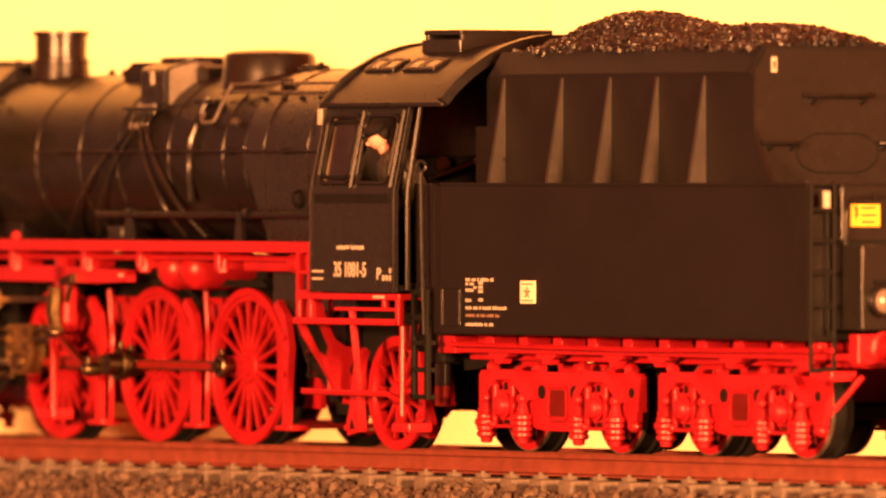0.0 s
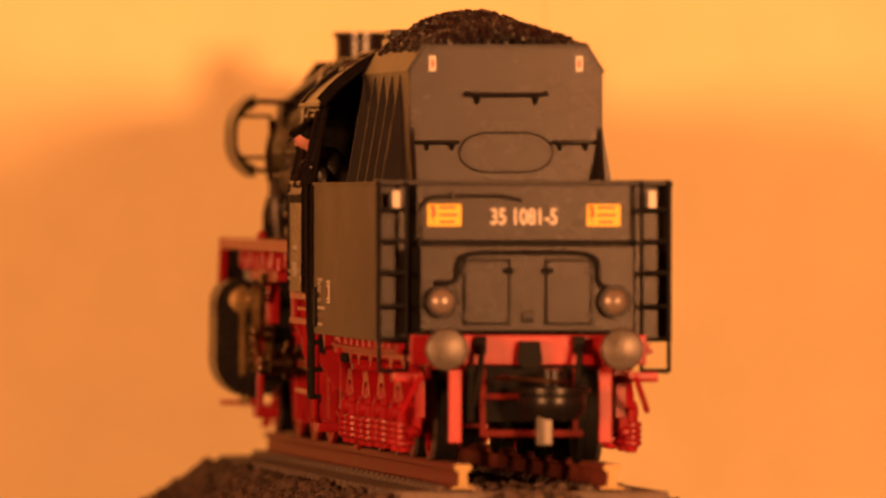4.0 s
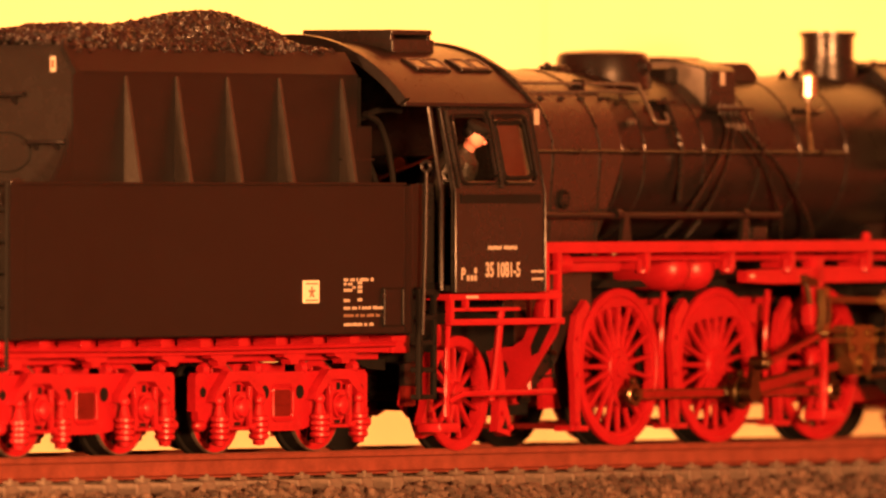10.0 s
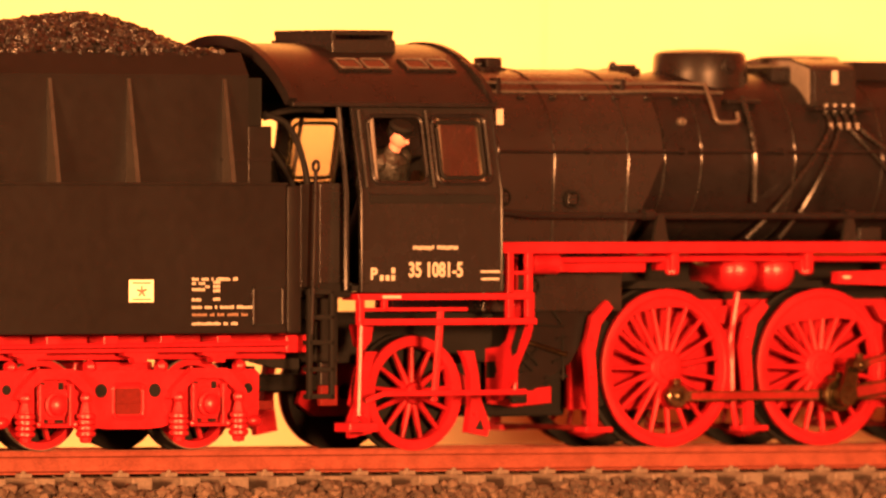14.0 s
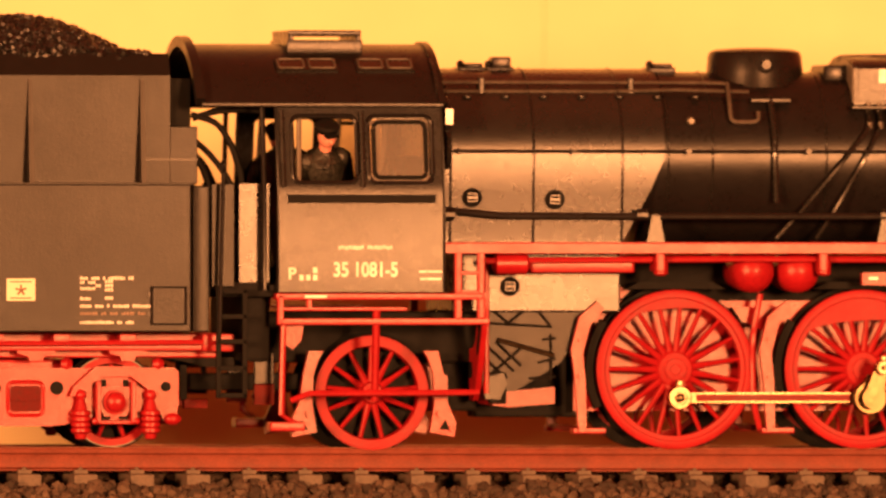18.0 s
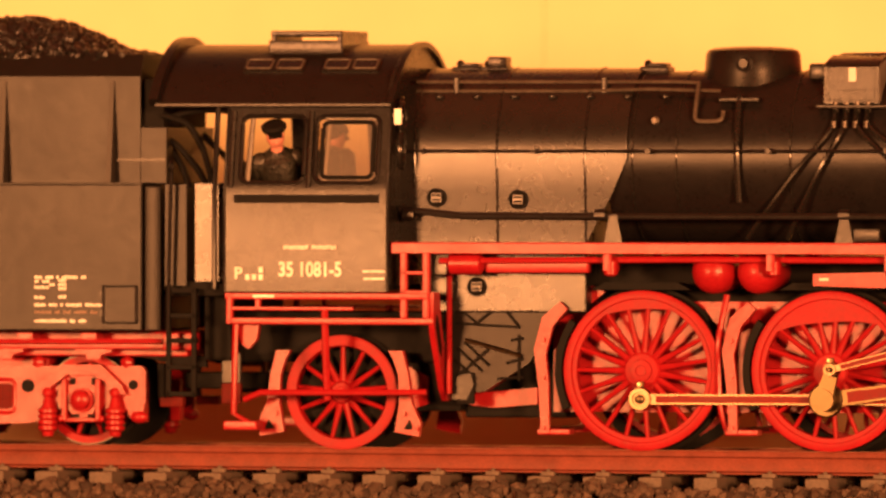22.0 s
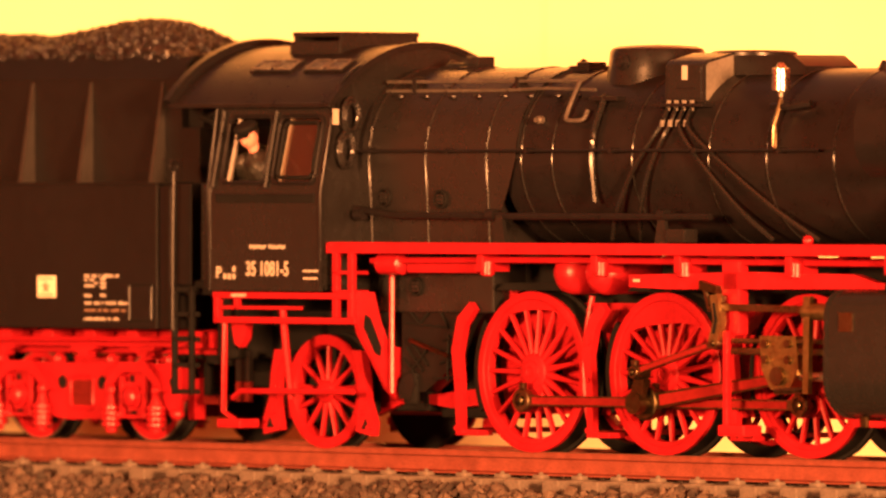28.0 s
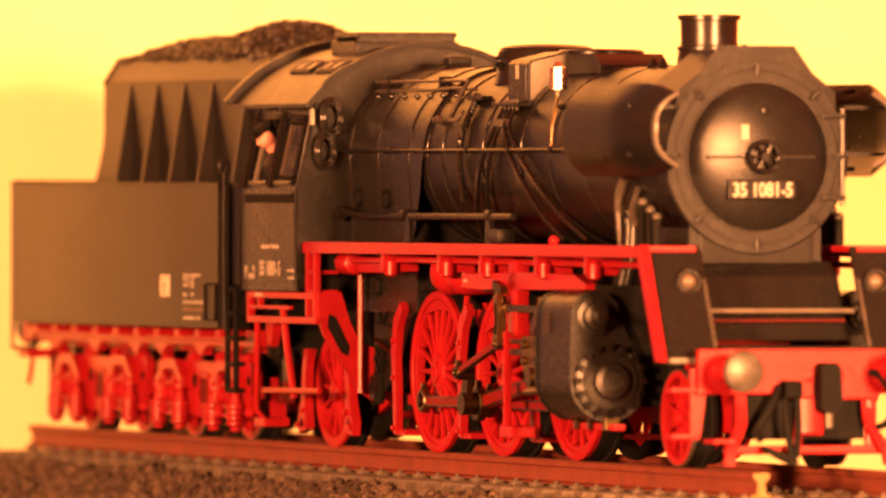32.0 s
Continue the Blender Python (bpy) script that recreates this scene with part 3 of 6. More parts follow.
    part("bunker_lip", prism(B(), [(-0.87, 4.27), (-1.02, 4.03), (-1.02, 4.0), (-0.99, 4.0), (-0.84, 4.24), (0.84, 4.24), (0.99, 4.0), (1.02, 4.0), (1.02, 4.03), (0.87, 4.27), (0.86, 4.3), (-0.86, 4.3)], "x", -8.36, -8.28), TANK, bunker)
    part("bunker_joint", box(B(), -8.3, -3.02, -1.012, 1.012, 4.005, 4.03), TANK, bunker)
    for s in (-1, 1):
        for x in (-7.43, -6.51, -5.55, -4.55, -3.33):
            bm = B()
            sheet(bm, [[(x - k, s * 0.985, z), (x + k, s * 0.985, z), (x + k, s * y, z), (x - k, s * y, z)] for z, y, k in ((2.865, 1.2, 0.028), (3.42, 1.105, 0.025), (3.985, 1.012, 0.02))], True)
            bm.faces.new([v for v in bm.verts if v.co.z > 3.98])
            part("rib", bm, RIB, bunker, "paler tapered rib")
        part("shelf_line", box(B(), -3.38, -2.72, s * 1.005, s * 1.03, 3.11, 3.135), BLACK, bunker)
        for a, b, z in ((0.92, 0.5, 3.29),):
            g = part("grab_rail", tube(B(), bend([(-8.36, s * a, z - 0.0), (-8.5, s * a, z), (-8.5, s * b, z), (-8.36, s * b, z)], 2), 0.022), BLACK, t, "black grab rail on the bunker")
            for y in (a - 0.1, b + 0.06):
                part("bracket", tube(B(), [(-8.34, s * y, z - 0.09), (-8.48, s * y, z)], 0.025), BLACK, g)
    g = part("grab_rail", tube(B(), bend([(-8.36, 0.4, 3.8), (-8.5, 0.42, 3.78), (-8.5, -0.42, 3.78), (-8.36, -0.4, 3.8)], 2), 0.024), BLACK, t, "black grab rail on the bunker")
    for y in (-0.3, 0.3):
        part("bracket", tube(B(), [(-8.34, y, 3.68), (-8.48, y, 3.77)], 0.028), BLACK, g)
    hp = [(0.3 * math.cos(radians(a)) + (0.18 if -90 < a < 90 else -0.18), 3.185 + 0.2 * math.sin(radians(a))) for a in range(-85, 275, 10)]
    hatch = part("hatch", prism(B(), hp, "x", -8.405, -8.36), TAIL_LIT, bunker)
    part("hatch_edge", tube(B(), [(-8.395, y, z) for y, z in hp + hp[:1]], 0.014, 6), SOOT, hatch)
    # chassis
    ch = part("chassis", box(B(), -10.45, -2.5, -0.95, 0.95, 0.98, 1.25, 0.02), RED, t, "red chassis frame")
    part("buffer_beam", box(B(), -10.68, -10.5, -1.2, 1.2, 1.03, 1.33, 0.012), RED, t, "red buffer beam")
    part("drawhook", prism(B(), [(-0.13, 1.06), (-0.1, 1.27), (0.1, 1.27), (0.13, 1.06), (0.06, 1.0), (-0.06, 1.0)], "x", -10.82, -10.68), SOOT, t, "black drawhook on the rear beam")
    for s in (-1, 1):
        part("gangway_plate", prism(B(), [(-3.3, 1.0), (-2.3, 0.98), (-2.3, 0.86), (-2.62, 0.88), (-2.9, 0.95)], "y", s * 0.82, s * 0.9), SOOT, ch, "dark curved plate under the gangway")
        lk = part("safety_link", box(B(), -2.88, -2.8, s * 0.7, s * 0.8, 0.52, 0.9, 0.012), SOOT, ch, "dark hanging link with a red foot")
        part("link_foot", box(B(), -2.84, -2.58, s * 0.7, s * 0.84, 0.43, 0.53, 0.012), DARKRED, lk)
    part("drawbar", box(B(), -2.7, -1.5, -0.3, 0.3, 0.62, 0.8, 0.03), SOOT, ch)
    part("drawgear_step", box(B(), -2.7, -2.35, -1.25, 1.25, 1.05, 1.24, 0.02), RED, ch)
    for s in (-1, 1):
        part("sole_bar", box(B(), -10.5, -2.55, s * 1.1, s * 1.2, 1.06, 1.13, 0.01), RED, ch)
        part("pipe", tube(B(), [(-10.3, s * 1.28, 1.16), (-6.5, s * 1.28, 1.13), (-2.7, s * 1.28, 1.15)], 0.03), RED, ch)
        for x in np.arange(-10.0, -2.8, 0.72):
            part("bracket", box(B(), x - 0.09, x + 0.09, s * 1.0, s * 1.3, 1.13, 1.24, 0.01), RED, ch)
        for x in (-9.6, -8.2, -6.8, -5.9, -4.5, -3.5):
            part("hanger", prism(B(), [(x - 0.22, 1.09), (x + 0.22, 1.09), (x + 0.2, 1.03), (x + 0.09, 1.0), (x + 0.07, 0.95), (x - 0.07, 0.95), (x - 0.09, 1.0), (x - 0.2, 1.03)], "y", s * 1.05, s * 1.17), RED, ch)
        part("end_step", box(B(), -10.4, -10.1, s * 1.05, s * 1.35, 0.85, 0.95, 0.01), RED, ch)
    cp = part("coupling", lathe(B(), [(-0.2, 0.26), (-0.12, 0.33), (0.0, 0.35), (0.06, 0.33), (0.07, 0.39), (0.12, 0.39), (0.14, 0.16), (0.3, 0.14), (0.32, 0.02)], (-11.05, -0.2, 0.68), "z", 28), BLACK, t, "black model coupling with a bent bar")
    part("coupling_bar", tube(B(), bend([(-10.8, 0.35, 0.9), (-11.35, 0.3, 0.9), (-11.35, -0.3, 0.86), (-10.8, -0.38, 0.86)], 3), 0.025), ROD, cp)
    part("coupling_tongue", box(B(), -11.3, -11.15, -0.18, -0.02, 0.22, 0.52, 0.02), BUFF, cp)
    cf = part("coupling_frame", box(B(), -10.75, -10.68, -0.55, 0.5, 0.3, 0.37, 0.01), DARKRED, t, "red frame round the coupling, darkened for shade")
    part("frame_bar", box(B(), -10.75, -10.68, -0.5, 0.5, 0.68, 0.74, 0.01), DARKRED, cf)
    for y in (-0.47, 0.47):
        part("frame_bar", box(B(), -10.74, -10.69, y - 0.03, y + 0.03, 0.34, 1.0, 0.01), DARKRED, cf)
    # black sheet added for the shade behind the coupling
    part("dark_apron", box(B(), -10.6, -10.46, -0.62, 0.62, 0.45, 1.03, 0.01), SOOT, cf)
    # bogies
    for c in (-8.345, -4.605):
        bg = part("bogie", box(B(), c - 0.5, c + 0.5, -0.8, 0.8, 0.5, 0.95, 0.03), RED, t, "red two-axle bogie with coil springs")
        for s in (-1, 1):
            half = [(0.0, 0.86), (1.62, 0.865), (1.67, 0.82), (1.67, 0.46), (1.55, 0.42), (1.3, 0.3), (0.62, 0.3), (0.42, 0.25), (0.26, 0.234), (0.0, 0.234)]
            pr = [(c + x, z) for x, z in half] + [(c - x, z) for x, z in half[-2:0:-1]]
            fr = part("side_frame", prism(B(), pr, "y", s * 0.98, s * 1.08), RED, bg)
            for q in (-1, 1):
                # black discs on the uncut frame: the dark of the holes is painted
                part("frame_hole", lathe(B(), [(-s * 0.01, 0.075), (s * 0.006, 0.075)], (c + q * 0.34, s * 1.08, 0.645), "y", 16), SOOT, fr)
                part("frame_hole", lathe(B(), [(-s * 0.01, 0.055), (s * 0.006, 0.055)], (c + q * 1.53, s * 1.08, 0.66), "y", 16), SOOT, fr)
            part("panel_rim", tube(B(), [(x, s * 1.085, z) for x, z in outline(c - 0.19, c + 0.19, 0.35, 0.71, 0.06)], 0.022, 6), RED, fr)
            # panel stands proud; its darker red is the shade of an inset
            part("panel_recess", prism(B(), outline(c - 0.165, c + 0.165, 0.39, 0.67, 0.04)[:-1], "y", s * 1.07, s * 1.084), DARKRED, fr)
            part("panel_web", box(B(), c - 0.15, c + 0.15, s * 1.07, s * 1.092, 0.5, 0.535, 0.004), DARKRED, fr)
            for q in (-1, 1):
                part("end_lug", ball(B(), (c + q * 1.6, s * 1.08, 0.31), 0.085, 10, 7, (1.2, 0.9, 0.8)), RED, fr)
                part("lug_arm", prism(B(), [(c + q * 1.45, 0.42), (c + q * 1.66, 0.46), (c + q * 1.64, 0.3), (c + q * 1.5, 0.3)], "y", s * 1.02, s * 1.1), RED, fr)
                part("top_roller", lathe(B(), [(-0.06, 0.05), (0.0, 0.08), (0.06, 0.05)], (c + q * 1.45, s * 1.03, 0.9), "x", 12), RED, fr)
                part("top_roller", lathe(B(), [(-0.06, 0.05), (0.0, 0.08), (0.06, 0.05)], (c + q * 0.45, s * 1.03, 0.9), "x", 12), RED, fr)
            for ax in (c - 0.97, c + 0.97):
                ab = part("axle_box", prism(B(), [(ax - 0.15, 0.66), (ax + 0.15, 0.66), (ax + 0.19, 0.5), (ax + 0.12, 0.34), (ax - 0.12, 0.34), (ax - 0.19, 0.5)], "y", s * 1.08, s * 1.15), RED, bg)
                arch = [(-0.5, 0.56), (-0.46, 0.66), (-0.22, 0.88), (0.22, 0.88), (0.46, 0.66), (0.5, 0.56), (0.38, 0.56), (0.34, 0.64), (0.16, 0.77), (-0.16, 0.77), (-0.34, 0.64), (-0.38, 0.56)]
                part("axle_arm", prism(B(), [(ax + x, z) for x, z in arch], "y", s * 1.08, s * 1.19), RED, ab, "arched spring beam over the axle box")
                for o in (-0.12, 0.12):
                    # black blocks for the shade in the guide openings
                    part("guide_gap", box(B(), ax + o - 0.03, ax + o + 0.03, s * 1.07, s * 1.09, 0.66, 0.735), SOOT, ab)
                    part("guide_gap", box(B(), ax + o * 0.8 - 0.05, ax + o * 0.8 + 0.05, s * 1.07, s * 1.09, 0.305, 0.37), SOOT, ab)
                part("axle_keep", box(B(), ax - 0.25, ax + 0.25, s * 1.1, s * 1.18, 0.255, 0.295, 0.012), RED, ab)
                part("axle_cover", lathe(B(), [(0, 0.135), (s * 0.06, 0.135), (s * 0.065, 0.108), (s * 0.12, 0.1), (s * 0.145, 0.07), (s * 0.155, 0.03), (s * 0.158, 0.004)], (ax, s * 1.13, 0.495), "y", 24), RED, ab, "domed axle-box cover")
                for o in (-0.19, 0.19):
                    part("guide", box(B(), ax + o - 0.03, ax + o + 0.03, s * 1.14, s * 1.2, 0.27, 0.72, 0.012), RED, ab)
                    part("guide_bolt", ball(B(), (ax + o * 1.2, s * 1.19, 0.29), 0.04, 8, 5), RED, ab)
                for o in (-0.38, 0.38):
                    bm = B()
                    for k in range(4):
                        lathe(bm, [(-0.032, 0.085), (-0.016, 0.108), (0.016, 0.108), (0.032, 0.085)], (ax + o, s * 1.17, 0.19 + 0.062 * k), "z", 14)
                    lathe(bm, [(0.09, 0.02), (0.1, 0.06), (0.15, 0.07), (0.16, 0.1)], (ax + o, s * 1.17, 0), "z", 12)
                    cyl(bm, (ax + o, s * 1.17, 0.4), (ax + o, s * 1.17, 0.53), 0.075, 10, 0.04)
                    ball(bm, (ax + o, s * 1.17, 0.57), 0.065, 10, 6)
                    part("coil_spring", bm, RED, bg)
                part("brake_block", prism(B(), [(ax + 0.52, 0.25), (ax + 0.62, 0.25), (ax + 0.62, 0.7), (ax + 0.54, 0.7), (ax + 0.5, 0.5)], "y", s * 0.66, s * 0.82), RED, bg)
                small_wheel("wheel", bg, ax, s * 0.86, s, 0.5, 9)
        for ax in (c - 0.97, c + 0.97):
            part("axle", cyl(B(), (ax, -0.8, 0.5), (ax, 0.8, 0.5), 0.09, 12), SOOT, bg)
    return t


def ringeye(x, y, z, r, w):
    bm = B()
    pts = [(x, y + r * math.cos(a), z + r * math.sin(a)) for a in np.linspace(0, 2 * math.pi, 17)]
    return tube(bm, pts, w, 7)


def build_coal():
    """The heap: a core and many broken lumps on it."""
    xs = [-8.3, -8.0, -7.5, -7.0, -6.3, -5.8, -5.3, -4.9, -4.5, -4.2, -4.0, -3.75, -3.45, -3.2]
    zs = [4.3, 4.4, 4.48, 4.49, 4.46, 4.5, 4.57, 4.63, 4.65, 4.6, 4.54, 4.43, 4.27, 4.22]

    def top(x, y):
        t = min(1, abs(y) / 0.86)
        return 4.24 + (np.interp(x, xs, zs) - 4.24) * (1 - t ** 2.2)
    bm = B()
    sheet(bm, [[(x, y, top(x, y) - 0.04) for y in np.linspace(-0.85, 0.85, 20)] for x in np.linspace(-8.25, -3.15, 60)])
    core = part("coal_core", bm, COAL)
    rng = np.random.default_rng(11)
    pts = []
    for _ in range(8500):
        x, y = rng.uniform(-8.2, -3.2), rng.uniform(-0.84, 0.84)
        pts.append((x, y, top(x, y) + rng.uniform(-0.03, 0.03)))
    me = scatter(pts, 0.042, 3, 0.95, 0.08, True)
    me.materials.append(COAL)
    coal = new("coal_load", me)
    tagged(coal, "heap of broken shiny black coal in the tender bunker", "coal", kind="stuff")
    core.parent = coal
    return coal


# ---- locomotive ----
ZC = 3.17  # boiler centre line


def driver_wheel(loco, x, s, weight, pin):
    """A driving wheel with rim, spokes, hub, balance weight and crank boss."""
    r, y = 0.875, s * 0.86
    w = part("driving_wheel", rimring(x, y, r, 0.79, r - 0.004, -s * 0.26, -s * 0.03), SOOT, loco, "large red spoked driving wheel with a dark tyre")
    part("flange", rimring(x, y, r, 0.8, r + 0.035, -s * 0.27, -s * 0.215), SOOT, w)
    part("tyre", rimring(x, y, r, 0.775, r - 0.008, -s * 0.05, s * 0.012), WHEELRED, w)
    part("rim", rimring(x, y, r, 0.72, 0.79, -s * 0.11, -s * 0.012), WHEELRED, w)
    spokewheel(w, x, y, r, s, 19, 0.17, 0.75, 0.09)
    part("hub", lathe(B(), [(-s * 0.14, 0.2), (-s * 0.01, 0.2), (s * 0.01, 0.18), (s * 0.02, 0.12), (s * 0.04, 0.115), (s * 0.045, 0.06), (s * 0.03, 0.055), (s * 0.03, 0.01)], (x, y, r), "y", 28), WHEELRED, w)
    px, pz = pin
    a = math.atan2(pz - r, px - x)
    # balance weight opposite the crank
    if weight:
        bm = B()
        pts, half = [], 0.92 if weight > 1 else 0.6
        rin = 0.53 if weight > 1 else 0.665
        for k in range(15):
            t = a + math.pi - half + 2 * half * k / 14
            pts.append((x + 0.755 * math.cos(t), r + 0.755 * math.sin(t)))
        for k in range(9):
            t = a + math.pi + half - 2 * half * k / 8
            q = rin + (0.75 - rin) * (abs(k - 4) / 4) ** 2
            pts.append((x + q * math.cos(t), r + q * math.sin(t)))
        part("balance_weight", prism(bm, pts, "y", y - s * 0.1, y - s * 0.004), WHEELRED, w)
    bm = B()
    c, t = math.cos(a), math.sin(a)
    for d, rr in ((0, 0.15), (0.31, 0.12)):
        cyl(bm, (x + d * c, y - s * 0.1, r + d * t), (x + d * c, y + s * 0.0, r + d * t), rr, 18)
    n = (-t, c)
    prism(bm, [(x + n[0] * 0.13, r + n[1] * 0.13), (x + 0.31 * c + n[0] * 0.1, r + 0.31 * t + n[1] * 0.1), (x + 0.31 * c - n[0] * 0.1, r + 0.31 * t - n[1] * 0.1), (x - n[0] * 0.13, r - n[1] * 0.13)], "y", y - s * 0.1, y - s * 0.002)
    part("crank_boss", bm, WHEELRED, w)
    return w


def rod(name, loco, p, q, y, s, wa, wb, ra, rb, mat, label, groove=True):
    """A fluted rod between two pins."""
    p, q = Vector((p[0], 0, p[1])), Vector((q[0], 0, q[1]))
    d = (q - p).normalized()
    n = Vector((-d.z, 0, d.x))
    bm = B()
    a, b = p + d * ra * 0.8, q - d * rb * 0.8
    prism(bm, [((a + n * wa).x, (a + n * wa).z), ((b + n * wb).x, (b + n * wb).z), ((b - n * wb).x, (b - n * wb).z), ((a - n * wa).x, (a - n * wa).z)], "y", y, y + s * 0.06)
    r = part(name, bm, mat, loco, label)
    if groove:
        a, b = p + d * (ra + 0.05), q - d * (rb + 0.05)
        prism_bm = prism(B(), [((a + n * wa * 0.68).x, (a + n * wa * 0.68).z), ((b + n * wb * 0.68).x, (b + n * wb * 0.68).z), ((b - n * wb * 0.68).x, (b - n * wb * 0.68).z), ((a - n * wa * 0.68).x, (a - n * wa * 0.68).z)], "y", y + s * 0.055, y + s * 0.066)
        part("flute", prism_bm, FLUTE, r, "red painted flute of the rod")
    for c, rr in ((p, ra), (q, rb)):
        part("rod_eye", lathe(B(), [(-s * 0.01, rr), (s * 0.06, rr), (s * 0.075, rr * 0.9), (s * 0.075, rr * 0.62), (s * 0.05, rr * 0.58), (s * 0.05, rr * 0.3)], (c.x, y, c.z), "y", 22), mat, r)
        part("eye_pin", lathe(B(), [(s * 0.04, rr * 0.4), (s * 0.085, rr * 0.38), (s * 0.1, rr * 0.2), (s * 0.1, 0.004)], (c.x, y, c.z), "y", 16), BRASS, r, "brassy crank pin")
        part("oil_cup", box(B(), c.x - 0.04, c.x + 0.04, y, y + s * 0.06, c.z + rr * 0.8, c.z + rr + 0.06, 0.012), mat, r)
    return r


def cab_half(y, z):
    """Inward lean of the cab's side above the waist."""
    return y - max(0, z - 2.8) * 0.215


def cab_wall(loco, s):
    """One side of the cab with two window openings, as one sheet with thickness."""
    xs = [-1.925, -1.75, -1.055, -0.92, -0.23, -0.115]
    zs = [1.725, 2.8, 2.905, 3.62, 3.78]
    bm = B()
    out = [[bm.verts.new((x, s * cab_half(1.55, z), z)) for x in xs] for z in zs]
    inn = [[bm.verts.new((x, s * (cab_half(1.55, z) - 0.05), z)) for x in xs] for z in zs]
    solid = {(i, j) for i in range(4) for j in range(5) if not (i == 2 and j in (1, 3))}
    for i, j in solid:
        for g in (out, inn):
            bm.faces.new((g[i][j], g[i][j + 1], g[i + 1][j + 1], g[i + 1][j]))
        for (di, dj), (p, q) in {(-1, 0): ((i, j), (i, j + 1)), (1, 0): ((i + 1, j), (i + 1, j + 1)), (0, -1): ((i, j), (i + 1, j)), (0, 1): ((i, j + 1), (i + 1, j + 1))}.items():
            if (i + di, j + dj) not in solid:
                bm.faces.new((out[p[0]][p[1]], out[q[0]][q[1]], inn[q[0]][q[1]], inn[p[0]][p[1]]))
    wall = part("cab_side", bm, GREY, loco, "dark grey cab side with two windows")
    for k, (a, b) in enumerate(((-1.75, -1.055), (-0.92, -0.23))):
        w = part("window_frame", tube(B(), [(x, s * cab_half(1.556, z), z) for x, z in outline(a - 0.005, b + 0.005, 2.9, 3.625, 0.09)], 0.026, 6), BLACK, wall)
        if k == 1:
            g = part("pane", prism(B(), [(a, 2.905), (b, 2.905), (b, 3.62), (a, 3.62)], "y", 0, 0.008), GLASS, w, "grey cab window glass")
            for v in g.data.vertices:
                v.co.y += s * (cab_half(1.53, v.co.z / S)) * S
            part("inner_frame", tube(B(), [(x, s * cab_half(1.545, z), z) for x, z in outline(a + 0.06, b - 0.06, 2.96, 3.56, 0.07)], 0.024, 6), SOOT, w)
    # pale strips added for the reflections in the cab windows
    for x in (-1.69, -0.83, -0.3):
        part("slider_strip", tube(B(), [(x, s * cab_half(1.5, 2.9), 2.9), (x + 0.03, s * cab_half(1.5, 3.62), 3.62)], 0.03, 6), PALE, wall, "pale strip for a reflection in the window")
    for x in (-1.86, -0.99):
        part("window_post", tube(B(), [(x, s * cab_half(1.57, 2.85), 2.85), (x, s * cab_half(1.57, 3.68), 3.68)], 0.028, 6), BAND, wall)
    # raised black strip: the shade of the vent recess put into its colour
    part("vent_slot", box(B(), -1.815, -0.2, s * 1.545, s * 1.562, 2.685, 2.775, 0.004), SOOT, wall)
    part("slot_rail", box(B(), -1.83, -0.19, s * 1.55, s * 1.575, 2.775, 2.79), BLACK, wall)
    part("corner_bead", tube(B(), [(-0.105, s * 1.555, 1.73), (-0.105, s * 1.555, 2.8), (-0.105, s * cab_half(1.555, 3.78), 3.78)], 0.015, 6), BLACK, wall)
    part("corner_bead", tube(B(), [(-1.925, s * 1.555, 1.73), (-1.925, s * 1.555, 2.8), (-1.925, s * cab_half(1.555, 3.78), 3.78)], 0.015, 6), BLACK, wall)
    letters("35 1081-5", 0.165, WHITE, loco, (-0.966, s * 1.556, 1.968), (0, s, 0), width=0.7, label="white running number")
    sgn = 1 if s < 0 else -1
    letters("P", 0.13, WHITE, loco, (-1.765 if s < 0 else -1.6, s * 1.556, 1.925), (0, s, 0))
    xo = -1.67 if s < 0 else -1.7
    rows = [(xo + k * sgn * 0.075 - 0.02, xo + k * sgn * 0.075 + 0.025, 1.88) for k in range(3)] + [(xo + 2 * sgn * 0.075 - 0.02, xo + 2 * sgn * 0.075 + 0.025, 1.96)]
    part("class_print", bars(B(), rows, s * 1.552, s, 0.06), WHITE, loco, "small white class letters")
    rng = random.Random(9)
    rows, x = [], -1.26
    while x < -0.69:
        d = rng.uniform(0.012, 0.028)
        rows.append((x, x + d, 2.205 + rng.uniform(-0.006, 0.006)))
        x += d + (0.045 if abs(x + 1.0) < 0.02 else 0.009)
    part("owner_print", bars(B(), rows, s * 1.552, s, 0.04), WHITE, loco, "small white owner's lettering")
    rows = [(-0.38, -0.3, 1.945), (-0.29, -0.13, 1.945), (-0.37, -0.3, 1.865), (-0.29, -0.14, 1.865)]
    part("shed_print", bars(B(), rows, s * 1.552, s, 0.024), WHITE, loco, "small white printed lines")
    part("warning_mark", box(B(), -0.065, 0.015, s * 1.405, s * 1.385, 3.535, 3.705), WHITE, loco, "small white warning mark")
    return wall


